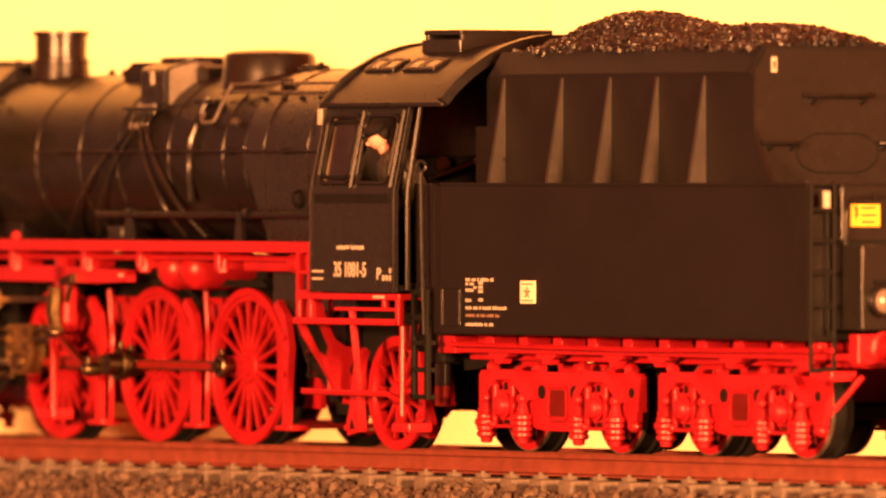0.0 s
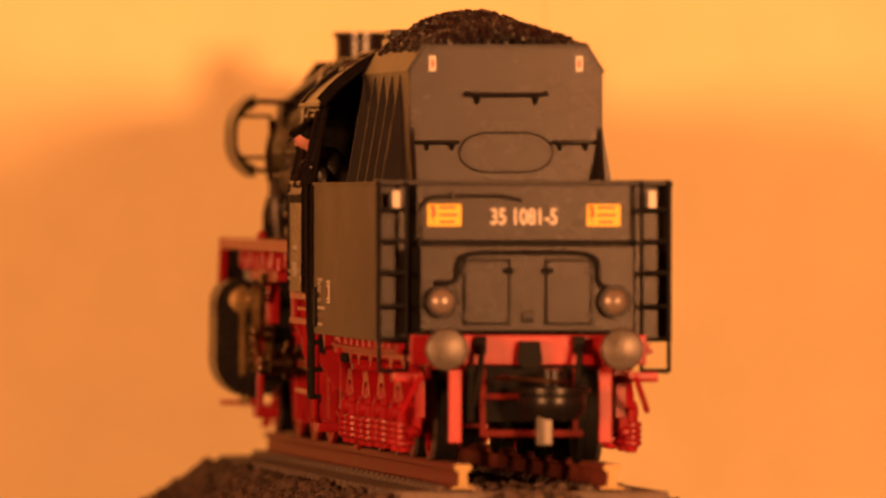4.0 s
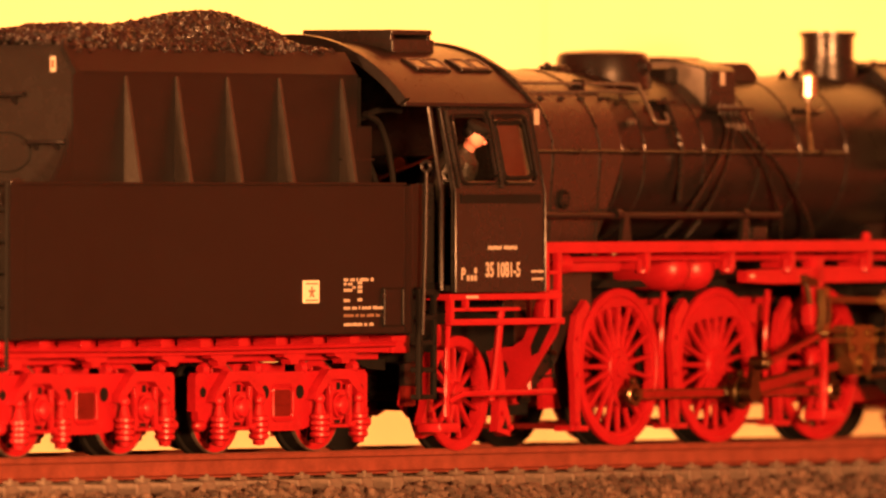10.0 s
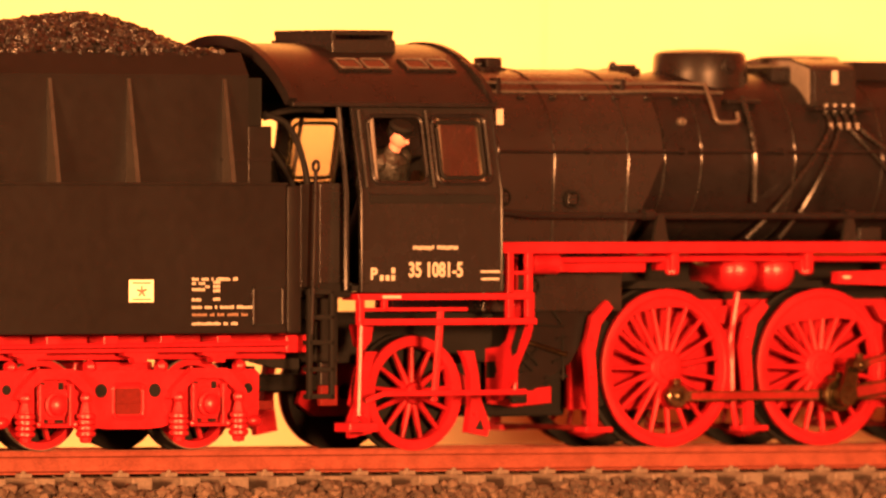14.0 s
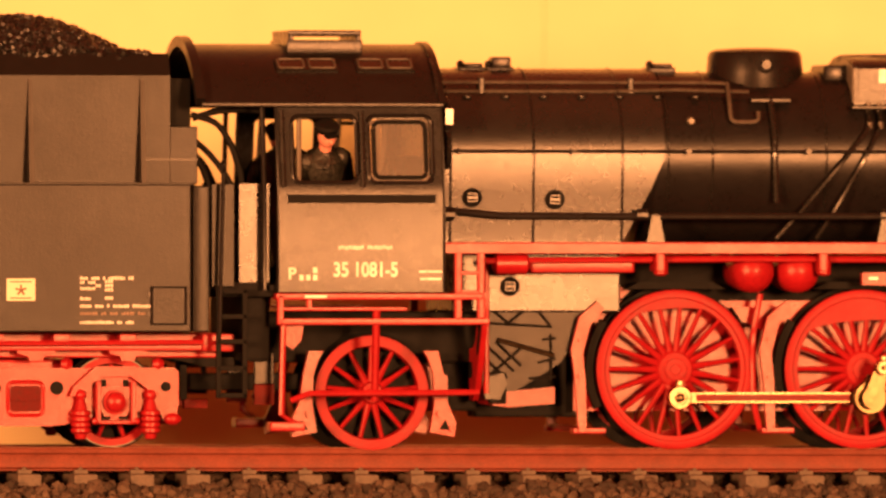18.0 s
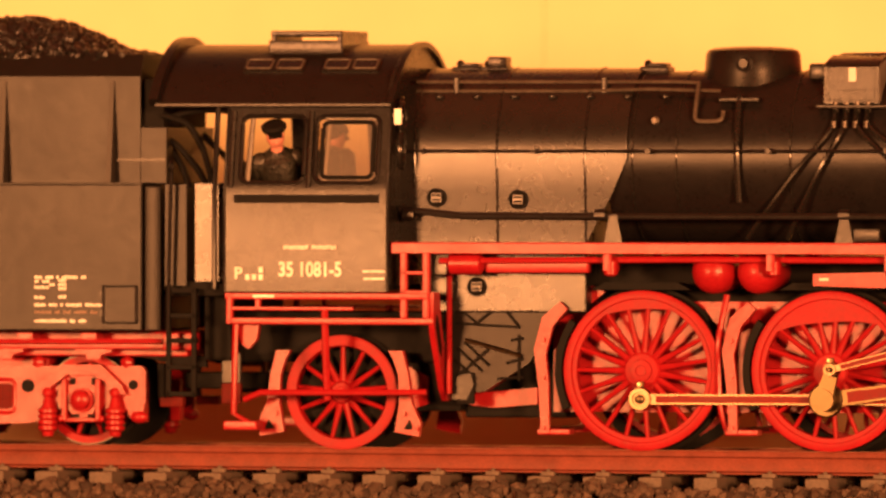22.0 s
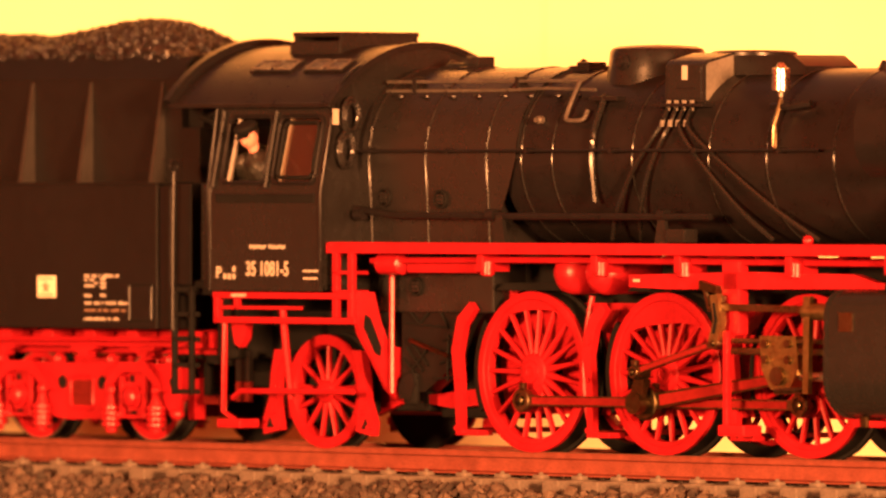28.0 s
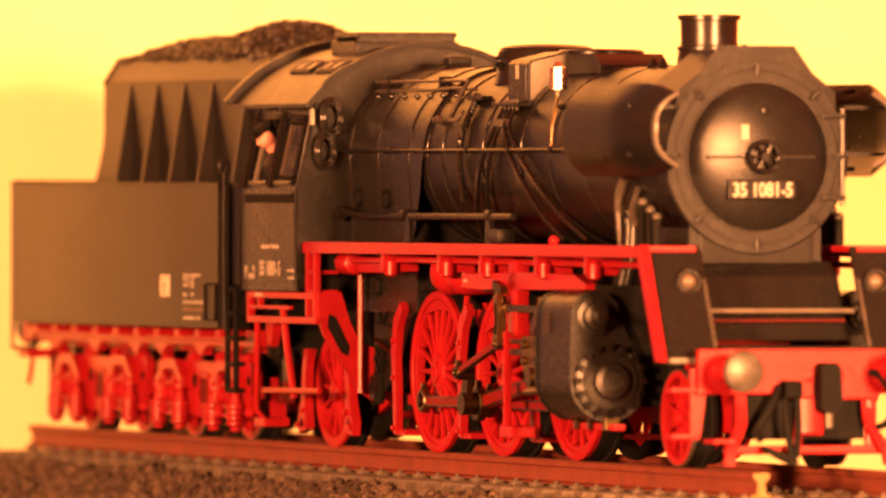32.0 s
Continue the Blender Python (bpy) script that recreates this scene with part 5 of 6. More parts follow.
def build_gear(loco):
    D3, D2, D1, TW, LW = 2.56, 4.645, 6.88, -0.785, 9.9
    fr = part("main_frame", box(B(), 1.5, 9.3, -0.52, -0.46, 0.42, 1.62), RED, loco, "red main frame plates")
    part("frame_plate", box(B(), 1.5, 9.3, 0.46, 0.52, 0.42, 1.62), RED, fr)
    part("frame_rear", box(B(), -2.0, 0.6, -0.6, 0.6, 0.95, 1.5, 0.03), SOOT, fr)
    # dark boxes added to close see-through gaps under the boiler and truck
    part("frame_top", box(B(), 1.0, 9.2, -0.4, 0.4, 1.5, 2.05), SOOT, fr)
    part("truck_centre", box(B(), -0.35, 0.45, -0.46, 0.46, 0.42, 1.0, 0.03), SOOT, fr)
    for x in (1.75, 3.6, 5.75, 8.0, 9.4):
        part("frame_stretcher", box(B(), x - 0.2, x + 0.2, -0.5, 0.5, 0.8, 1.38), DARKRED, fr)
    for x in (D3, D2, D1):
        part("axle", cyl(B(), (x, -0.8, 0.875), (x, 0.8, 0.875), 0.1, 14), SOOT, fr)
    for x, r in ((TW, 0.625), (LW, 0.5)):
        part("axle", cyl(B(), (x, -0.8, r), (x, 0.8, r), 0.09, 14), SOOT, fr)
    for x in (D3, D2, D1):
        part("brake_cross_beam", box(B(), x - 1.09, x - 1.02, -0.95, 0.95, 0.2, 0.26, 0.012), DARKRED, fr)
    for s in (-1, 1):
        # the cranks of the two sides stand at right angles
        off = (0.02, -0.305) if s < 0 else (0.305, 0.0)
        pins = [(x + off[0], 0.875 + off[1]) for x in (D3, D2, D1)]
        for x, w, p in zip((D3, D2, D1), (1, 2, 1), pins):
            driver_wheel(loco, x, s, w, p)
        for x, r, k, nm in ((TW, 0.625, 13, "trailing_wheel"), (LW, 0.5, 10, "leading_wheel")):
            small_wheel(nm, loco, x, s * 0.86, s, r, k)
        y = s * 0.99
        rod("coupling_rod", loco, pins[0], pins[1], y, s, 0.055, 0.055, 0.13, 0.15, ROD, "steel coupling rod with a red flute")
        rod("coupling_rod", loco, pins[1], pins[2], y, s, 0.055, 0.055, 0.15, 0.13, ROD, "steel coupling rod with a red flute")
        xh = (6.95, 0.88)
        rod("connecting_rod", loco, pins[1], xh, y + s * 0.13, s, 0.085, 0.06, 0.19, 0.11, BRASS, "dark steel connecting rod with a red flute")
        for p in pins:
            part("crank_pin", cyl(B(), (p[0], s * 0.84, p[1]), (p[0], s * 1.0, p[1]), 0.06, 12), ROD, loco)
        part("crank_pin", cyl(B(), (pins[1][0], s * 0.9, pins[1][1]), (pins[1][0], s * 1.22, pins[1][1]), 0.07, 12), ROD, loco)
        # return crank and eccentric rod
        e0 = (pins[1][0] + 0.1, pins[1][1] + 0.33) if s < 0 else (pins[1][0] + 0.3, pins[1][1] - 0.06)
        bm = B()
        a, b = Vector((pins[1][0], 0, pins[1][1])), Vector((e0[0], 0, e0[1]))
        d = (b - a).normalized()
        n = Vector((-d.z, 0, d.x))
        prism(bm, [((a + n * 0.1).x, (a + n * 0.1).z), ((b + n * 0.07).x, (b + n * 0.07).z), ((b - n * 0.07).x, (b - n * 0.07).z), ((a - n * 0.1).x, (a - n * 0.1).z)], "y", s * 1.26, s * 1.33)
        cyl(bm, (a.x, s * 1.2, a.z), (a.x, s * 1.35, a.z), 0.12, 16)
        cyl(bm, (b.x, s * 1.25, b.z), (b.x, s * 1.42, b.z), 0.08, 14)
        part("return_crank", bm, BRASS, loco, "brassy return crank")
        lk = (6.02, 1.22)
        rod("eccentric_rod", loco, e0, lk, s * 1.38, s, 0.035, 0.035, 0.07, 0.07, ROD, "thin eccentric rod")
        # expansion link
        link = part("expansion_link", prism(B(), [(5.94, 1.24), (6.07, 1.2), (6.14, 1.45), (6.08, 1.74), (5.97, 1.72), (6.02, 1.45)], "y", s * 1.37, s * 1.46), GOLD, loco, "brassy curved expansion link")
        part("link_slot", prism(B(), [(6.01, 1.32), (6.05, 1.32), (6.09, 1.46), (6.05, 1.64), (6.02, 1.64), (6.05, 1.46)], "y", s * 1.455, s * 1.468), SOOT, link)
        part("lifting_arm", prism(B(), [(5.72, 1.78), (5.98, 1.74), (5.98, 1.82), (5.72, 1.88)], "y", s * 1.3, s * 1.38), BRASS, link)
        part("lifting_link", tube(B(), [(5.76, s * 1.34, 1.84), (5.86, s * 1.34, 1.56)], 0.035), ROD, link)
        rod("radius_rod", loco, (6.07, 1.6), (7.45, 1.58), s * 1.34, s, 0.035, 0.035, 0.06, 0.06, ROD, "radius rod to the valve", False)
        # crosshead and slide bars
        sl = part("slide_bar", box(B(), 6.2, 8.05, s * 1.2, s * 1.36, 1.1, 1.17, 0.01), ROD, loco, "steel slide bar of the crosshead")
        part("slide_bar_upper", box(B(), 6.2, 8.05, s * 1.2, s * 1.36, 1.22, 1.27, 0.01), ROD, sl)
        cr = part("crosshead", prism(B(), [(6.65, 1.3), (7.2, 1.3), (7.24, 0.95), (7.1, 0.74), (6.82, 0.74), (6.68, 0.95)], "y", s * 1.18, s * 1.38), GOLD, loco, "brassy crosshead")
        for x in (6.75, 7.1):
            for z in (1.05, 1.22):
                part("crosshead_bolt", cyl(B(), (x, s * 1.37, z), (x, s * 1.42, z), 0.045, 10), ROD, cr)
        part("crosshead_pin", cyl(B(), (6.95, s * 1.3, 0.88), (6.95, s * 1.43, 0.88), 0.1, 14), ROD, cr)
        part("piston_rod", cyl(B(), (7.2, s * 1.3, 0.88), (8.1, s * 1.3, 0.88), 0.05, 12), STEEL, cr)
        part("combination_lever", prism(B(), [(7.42, 0.7), (7.5, 0.7), (7.53, 1.72), (7.43, 1.72)], "y", s * 1.43, s * 1.49), GOLD, cr)
        part("union_link", tube(B(), [(6.97, s * 1.45, 0.72), (7.46, s * 1.45, 0.74)], 0.035), ROD, cr)
        part("valve_guide", lathe(B(), [(0, 0.09), (0.5, 0.09), (0.51, 0.15), (0.65, 0.15)], (7.4, s * 1.42, 1.56), "x", 14), GOLD, cr)
        # motion bracket as a flat red hanger
        hg = part("hanger_plate", box(B(), 6.1, 6.17, s * 1.32, s * 1.4, 0.26, 1.35, 0.02), RED, loco, "red hanger plate")
        part("hanger_foot", box(B(), 6.05, 6.45, s * 1.15, s * 1.42, 0.24, 0.36, 0.02), RED, hg)
        part("hanger_head", box(B(), 5.98, 6.25, s * 1.15, s * 1.3, 1.3, 2.1, 0.03), RED, hg)
        # cylinder block
        cyl_sec = []
        for k in range(13):
            a = radians(180 * k / 12)
            cyl_sec.append((1.44 + 0.26 * math.cos(a), 1.53 + 0.26 * math.sin(a)))
        for k in range(13):
            a = radians(180 + 180 * k / 12)
            cyl_sec.append((1.3 + 0.41 * math.cos(a), 0.87 + 0.41 * math.sin(a)))
        cb = part("cylinder_block", prism(B(), [(s * a, b) for a, b in cyl_sec], "x", 7.99, 8.99), GREY, loco, "black cylinder block with covers")
        part("block_inner", box(B(), 8.03, 8.92, s * 0.5, s * 1.2, 0.6, 1.85), SOOT, cb)
        cov = [(1.35 + (a - 1.35) * 1.03, 1.2 + (b - 1.2) * 1.02) for a, b in cyl_sec]
        for x in (7.97, 8.98):
            part("end_flange", prism(B(), [(s * a, b) for a, b in cov], "x", x, x + 0.05), GREY, cb)
        part("valve_cover", lathe(B(), [(0, 0.2), (0.04, 0.2), (0.05, 0.15), (0.12, 0.14), (0.13, 0.09), (0.22, 0.085), (0.23, 0.01)], (9.03, s * 1.45, 1.53), "x", 24), GREY, cb)
        part("valve_spindle", cyl(B(), (9.21, s * 1.45, 1.53), (9.41, s * 1.45, 1.53), 0.03, 8), ROD, cb)
        part("cylinder_cover", lathe(B(), [(0, 0.37), (0.05, 0.37), (0.06, 0.3), (0.08, 0.29), (0.08, 0.2), (0.14, 0.18), (0.15, 0.12), (0.1, 0.11), (0.1, 0.01)], (9.03, s * 1.3, 0.87), "x", 30), GREY, cb)
        for k in range(16):
            a = 2 * math.pi * k / 16
            part("cover_bolt", cyl(B(), (9.07, s * 1.3 + 0.335 * math.cos(a), 0.87 + 0.335 * math.sin(a)), (9.13, s * 1.3 + 0.36 * math.cos(a), 0.87 + 0.36 * math.sin(a)), 0.038, 6), BLACK, cb)
        part("block_plate", box(B(), 8.2, 8.4, s * 1.7, s * 1.715, 1.36, 1.56), ROD, cb, "small maker's plate")
        part("steam_pipe", tube(B(), bend([(8.6, s * 0.7, 2.9), (8.6, s * 0.9, 2.6), (8.6, s * 0.9, 2.2), (8.6, s * 1.0, 1.75)], 4), 0.11, 12), BLACK, cb)
        dc = part("drain_pipe", box(B(), 8.0, 9.3, s * 1.2, s * 1.32, 0.36, 0.43, 0.01), RED, cb)
        for x in (8.2, 8.6, 9.05):
            part("drain_cock", box(B(), x - 0.05, x + 0.05, s * 1.2, s * 1.36, 0.36, 0.5, 0.01), BRASS, dc)
        # brake hangers
        for x in (D3, D2, D1):
            b = x - 1.14
            bh = part("brake_hanger", prism(B(), [(b + 0.05, 0.2), (b + 0.14, 0.2), (b + 0.13, 0.75), (b + 0.1, 1.05), (b + 0.18, 1.36), (b + 0.34, 1.54), (b + 0.26, 1.62), (b + 0.06, 1.45), (b - 0.03, 1.1), (b + 0.02, 0.7)], "y", s * 0.9, s * 0.98), RED, loco, "red brake hanger and shoe")
            arc = [(x + 0.9 * math.cos(radians(q)), 0.875 + 0.9 * math.sin(radians(q))) for q in range(146, 207, 6)]
            back = [(x + 0.98 * math.cos(radians(q)), 0.875 + 0.98 * math.sin(radians(q))) for q in range(206, 145, -6)]
            part("brake_shoe", prism(B(), arc + back, "y", s * 0.7, s * 0.82), SOOT, bh)
            part("brake_beam", box(B(), b + 0.0, b + 0.36, s * 0.72, s * 0.95, 0.18, 0.24, 0.01), RED, bh)
            for z in (0.26, 0.8, 1.2):
                part("hanger_pin", cyl(B(), (b + 0.07, s * 0.96, z), (b + 0.07, s * 1.01, z), 0.03, 8), RED, bh)
            if x != D3:
                c = x - 1.12
                part("sand_delivery", tube(B(), bend([(c - 0.02, s * 0.86, 1.7), (c - 0.12, s * 0.88, 1.2), (c - 0.1, s * 0.88, 0.5), (c - 0.02, s * 0.84, 0.22)], 3), 0.035), RED, bh)
                part("frame_stay", prism(B(), [(c - 0.3, 1.55), (c + 0.25, 1.55), (c + 0.18, 1.4), (c + 0.02, 1.3), (c - 0.2, 1.4)], "y", s * 0.6, s * 0.7), RED, bh)
        part("spring_plate", prism(B(), [(1.86, 1.83), (2.1, 1.73), (1.84, 1.5)], "y", s * 0.56, s * 0.64), RED, loco)
        for x in (D3, D2, D1):
            part("wheel_guard", prism(B(), [(x - 0.55, 1.75), (x + 0.55, 1.75), (x + 0.4, 1.83), (x - 0.4, 1.83)], "y", s * 0.6, s * 0.9), SOOT, loco)
        # trailing truck frame, brakes and cab step frame
        tf = part("truck_frame", prism(B(), [(s * a, b) for a, b in ((1.46, 1.72), (1.46, 1.42), (1.4, 1.25), (1.22, 1.0), (1.0, 0.66), (0.84, 0.54), (0.6, 0.55), (0.6, 1.1), (0.87, 1.12), (1.0, 1.2), (1.1, 1.4), (1.2, 1.72))], "x", 0.33, 0.39), RED, loco, "red trailing truck frame with a cut-out")
        # black patches on the uncut plate: shade of the openings put into the colour
        part("frame_hole", prism(B(), [(s * a, b) for a, b in ((1.12, 1.02), (1.2, 1.06), (1.36, 1.34), (1.34, 1.48), (1.26, 1.44), (1.1, 1.12))], "x", 0.325, 0.395), SOOT, tf)
        part("frame_hole", prism(B(), [(s * a, b) for a, b in ((0.62, 0.78), (0.78, 0.78), (0.82, 0.86), (0.78, 0.96), (0.62, 0.96))], "x", 0.325, 0.395), SOOT, tf)
        shoe = [(0.55, 1.08), (0.71, 1.08), (0.77, 0.83), (0.81, 0.53), (0.91, 0.3), (0.89, 0.15), (0.62, 0.2), (0.67, 0.5), (0.66, 0.82), (0.6, 1.0)]
        for q in (-1, 1):
            bb = part("brake_block", prism(B(), [(TW + q * x, z) for x, z in shoe], "y", s * 0.88, s * 0.98), RED, tf)
            # black triangle for the shade of the opening in the block
            part("block_hole", prism(B(), [(TW + q * x, z) for x, z in ((0.72, 0.23), (0.84, 0.22), (0.79, 0.34))], "y", s * 0.97, s * 0.985), SOOT, bb)
            for x, z in ((0.72, 0.4), (0.86, 0.24)):
                part("block_pin", cyl(B(), (TW + q * x, s * 0.97, z), (TW + q * x, s * 1.02, z), 0.035, 8), RED, bb)
        part("step_bar", tube(B(), [(-1.75, s * 1.36, 0.55), (-1.55, s * 1.42, 0.63), (-0.2, s * 1.42, 0.635), (0.3, s * 1.42, 0.64)], 0.034), RED, tf)
        part("step_stay", tube(B(), [(-0.83, s * 1.45, 1.56), (-0.83, s * 1.4, 1.1), (-0.83, s * 1.32, 0.55)], 0.042), RED, tf)
        part("step_stay_rear", tube(B(), [(-1.84, s * 1.4, 1.4), (-1.86, s * 1.4, 0.4), (-1.7, s * 1.36, 0.3)], 0.035), RED, tf)
        part("end_plate", box(B(), -2.1, -1.88, s * 0.95, s * 1.02, 0.72, 1.06, 0.012), BLACK, tf, "dark plate beside the cab steps")
        part("plate_foot", box(B(), -2.1, -1.88, s * 0.95, s * 1.025, 0.5, 0.72, 0.012), DARKRED, tf)
        part("truck_side", prism(B(), [(-1.4, 0.5), (-1.3, 0.92), (-0.9, 1.0), (-0.2, 0.95), (0.1, 0.8), (0.1, 0.5), (-0.3, 0.36), (-1.2, 0.36)], "y", s * 0.48, s * 0.55), RED, tf)
        part("step_foot", box(B(), -1.98, -1.6, s * 1.1, s * 1.4, 0.22, 0.32, 0.02), RED, tf)
        sf = part("step_frame", box(B(), -1.935, 0.34, s * 1.18, s * 1.5, 1.64, 1.71, 0.012), RED, loco, "red footplate frame under the cab")
        part("frame_rail", box(B(), -1.9, 0.4, s * 1.42, s * 1.5, 1.37, 1.44, 0.01), RED, sf)
        part("frame_rail", box(B(), -1.9, -0.5, s * 1.44, s * 1.49, 1.52, 1.56, 0.008), RED, sf)
        part("frame_post", box(B(), -1.92, -1.85, s * 1.42, s * 1.5, 1.37, 1.7, 0.01), RED, sf)
        part("frame_post", box(B(), -1.6, -1.54, s * 1.42, s * 1.49, 1.52, 1.66, 0.008), RED, sf)
        part("frame_bracket", prism(B(), [(-1.86, 1.38), (-1.6, 1.38), (-1.63, 1.2), (-1.72, 1.1), (-1.8, 1.15)], "y", s * 1.2, s * 1.3), RED, sf)
        part("frame_print", bars(B(), [(-1.62, -1.38, 1.675)], s * 1.5, s, 0.03), WHITE, sf, "small white print")
        for x in (0.27, 0.02):
            part("board_post", box(B(), x, x + 0.08, s * 1.42, s * 1.49, 1.44, 2.15, 0.01), RED, sf)
        for z in (1.72, 1.93):
            part("step_tread", box(B(), 0.02, 0.3, s * 1.2, s * 1.49, z - 0.02, z + 0.02, 0.008), RED, sf)
        part("thin_post", tube(B(), [(0.45, s * 1.0, 0.62), (0.45, s * 1.0, 2.1)], 0.032), RED, sf)
        # running board and what hangs under it
        rb = part("running_board", box(B(), -0.08, 10.53, s * 0.88, s * 1.47, 2.2, 2.262, 0.008), RED, loco, "long red running board")
        part("board_edge", box(B(), -0.085, 10.54, s * 1.45, s * 1.485, 2.14, 2.25, 0.006), RED, rb)
        part("board_print", bars(B(), [(0.1, 0.22, 2.2), (0.24, 0.42, 2.2), (0.45, 0.52, 2.2), (0.58, 0.72, 2.2)], s * 1.475, s, 0.03), WHITE, rb, "small white print")
        part("board_pipe", tube(B(), [(0.4, s * 1.25, 2.06), (3.0, s * 1.25, 2.08), (10.0, s * 1.2, 2.06)], 0.035), RED, rb)
        part("air_pipe", box(B(), 0.9, 2.05, s * 1.05, s * 1.2, 1.93, 2.1, 0.03), RED, rb)
        part("small_reservoir", lathe(B(), [(0.48, 0.06), (0.52, 0.12), (0.85, 0.12), (0.89, 0.06)], (0, s * 1.2, 2.03), "x", 16), RED, rb)
        for x in (2.3, 4.1, 5.4, 7.1, 8.6):
            part("board_bracket", box(B(), x - 0.05, x + 0.05, s * 1.0, s * 1.4, 1.95, 2.16, 0.012), RED, rb)
            part("bracket_cup", lathe(B(), [(1.9, 0.05), (1.92, 0.08), (2.06, 0.08), (2.1, 0.05)], (x + 0.02, s * 1.3, 0), "z", 12), RED, rb)
        gd = part("link_girder", prism(B(), [(4.55, 1.8), (4.55, 1.93), (6.4, 1.97), (8.0, 1.95), (8.35, 1.86), (8.35, 1.8), (5.2, 1.78)], "y", s * 1.18, s * 1.3), RED, loco, "red girder that carries the valve gear")
        part("girder_print", bars(B(), [(4.62, 4.72, 1.87)], s * 1.3, s, 0.03), WHITE, gd)
        for x in (3.39, 3.89):
            part("air_reservoir", lathe(B(), [(s * 0.2, 0.05), (s * 0.32, 0.17), (s * 0.4, 0.22), (s * 1.02, 0.235), (s * 1.12, 0.21), (s * 1.2, 0.13), (s * 1.23, 0.02)], (x, 0, 1.945), "y", 24), RED, loco, "round red air reservoir")
        # skirt plate at the front with its lamp
        sk = part("front_skirt", prism(B(), [(10.5, 2.26), (10.9, 1.1), (10.86, 1.1), (10.46, 2.24)], "y", s * 0.82, s * 1.4), GREY, loco, "black front skirt plate with red edge")
        part("skirt_edge", prism(B(), [(10.54, 2.27), (10.93, 1.09), (10.84, 1.09), (10.42, 2.25)], "y", s * 1.4, s * 1.49), RED, sk)
        part("skirt_lip", box(B(), 10.76, 10.9, s * 0.85, s * 1.36, 1.07, 1.13, 0.01), PALE, sk)
        part("skirt_post", prism(B(), [(10.52, 2.2), (10.91, 1.1), (10.88, 1.1), (10.49, 2.2)], "y", s * 0.82, s * 0.86), BUFF, sk)
        lm = part("headlamp", lathe(B(), [(-0.06, 0.12), (0.05, 0.125), (0.09, 0.13), (0.1, 0.135), (0.11, 0.125), (0.11, 0.1), (0.08, 0.09)], (10.56, s * 1.02, 1.9), "x", 24), GREY, loco, "round headlamp with clear glass")
        part("lamp_bracket", box(B(), 10.52, 10.57, s * 0.86, s * 1.19, 1.7, 2.04, 0.02), PALE, lm)
        part("lamp_lens", lathe(B(), [(0, 0.09), (0.03, 0.08), (0.06, 0.05), (0.07, 0.01)], (10.64, s * 1.02, 1.9), "x", 20), LENS, lm, "clear lamp glass")
        # smoke deflector
        def skin(off):
            rows = []
            for k in range(13):
                x = 8.2 + 2.3 * k / 12
                cut = 0.1 * max(0.0, (x - 10.1) / 0.4) ** 2
                zs = [2.97 + cut + (0.95 - 2 * cut) * j / 10 for j in range(11)]
                rows.append([(x, s * (1.5 - off - 0.24 * (abs(z - 3.445) / (0.475 - cut)) ** 3 - 0.18 * max(0, x - 9.6) ** 2), z) for z in zs])
            return rows
        bm = B()
        inner, outer = skin(0.035), skin(0.0)
        va, vb = sheet(bm, outer), sheet(bm, inner)
        for i in range(12):
            for j in (0, 10):
                bm.faces.new((va[i][j], va[i + 1][j], vb[i + 1][j], vb[i][j]))
        for j in range(10):
            for i in (0, 12):
                bm.faces.new((va[i][j], va[i][j + 1], vb[i][j + 1], vb[i][j]))
        df = part("smoke_deflector", bm, BLACK, loco, "black smoke deflector curved round the smokebox")
        # pale tube: light caught by the front edge put into its colour
        rim = skin(0.05)
        part("deflector_rim", tube(B(), rim[-1], 0.022, 6), PALE, df, "pale rim for the light on the deflector's edge")
        for x in (8.5, 9.5):
            for z in (3.05, 3.85):
                part("deflector_stay", tube(B(), [(x, s * 0.75, z - 0.02), (x, s * 1.24, z)], 0.025), BLACK, df)
        for z in (3.2, 3.68):
            part("deflector_bracket", box(B(), 9.9, 10.1, s * 0.93, s * 1.43, z - 0.02, z + 0.02), GREY, df)
        # front pipes above the running board
        part("blower_pipe", tube(B(), bend([(8.5, s * 0.95, 2.26), (8.5, s * 1.0, 2.75), (8.65, s * 0.98, 2.95)], 4), 0.055, 10), BUFF, loco)
        part("blower_pipe", tube(B(), bend([(8.85, s * 0.9, 2.85), (8.9, s * 1.0, 2.6), (9.05, s * 0.98, 2.45)], 4), 0.045, 10), BUFF, loco)
        for x, z in ((9.25, 2.7), (9.5, 2.62), (9.72, 2.55)):
            v = part("oil_press", cyl(B(), (x, s * 1.0, 2.26), (x, s * 1.0, z), 0.05, 10), SOOT, loco)
            part("press_cap", ball(B(), (x, s * 1.0, z), 0.055, 8, 6), BUFF, v)
        part("feed_pump", box(B(), 4.95, 5.25, s * 0.95, s * 1.15, 2.27, 2.42, 0.02), GREY, loco)
        part("red_valve", ball(B(), (7.25, s * 1.25, 2.3), 0.06, 8, 6), RED, loco)
        # front end
        buffer(loco, 11.13, s * 0.89, 1.0, 1)
        bm = B()
        sheet(bm, [[(x, s * (y - 0.055), z), (x, s * (y + 0.055), z), (x + 0.06, s * (y + 0.055), z), (x + 0.06, s * (y - 0.055), z)] for x, y, z in ((11.02, 0.68, 0.84), (11.06, 0.68, 0.62), (11.12, 0.7, 0.45), (11.18, 0.78, 0.3), (11.22, 0.85, 0.17), (11.24, 0.87, 0.04))], True)
        bm.faces.new([v for v in bm.verts if v.co.z < 0.05])
        gi = part("guard_iron", bm, RED, loco, "curved red guard iron at the front")
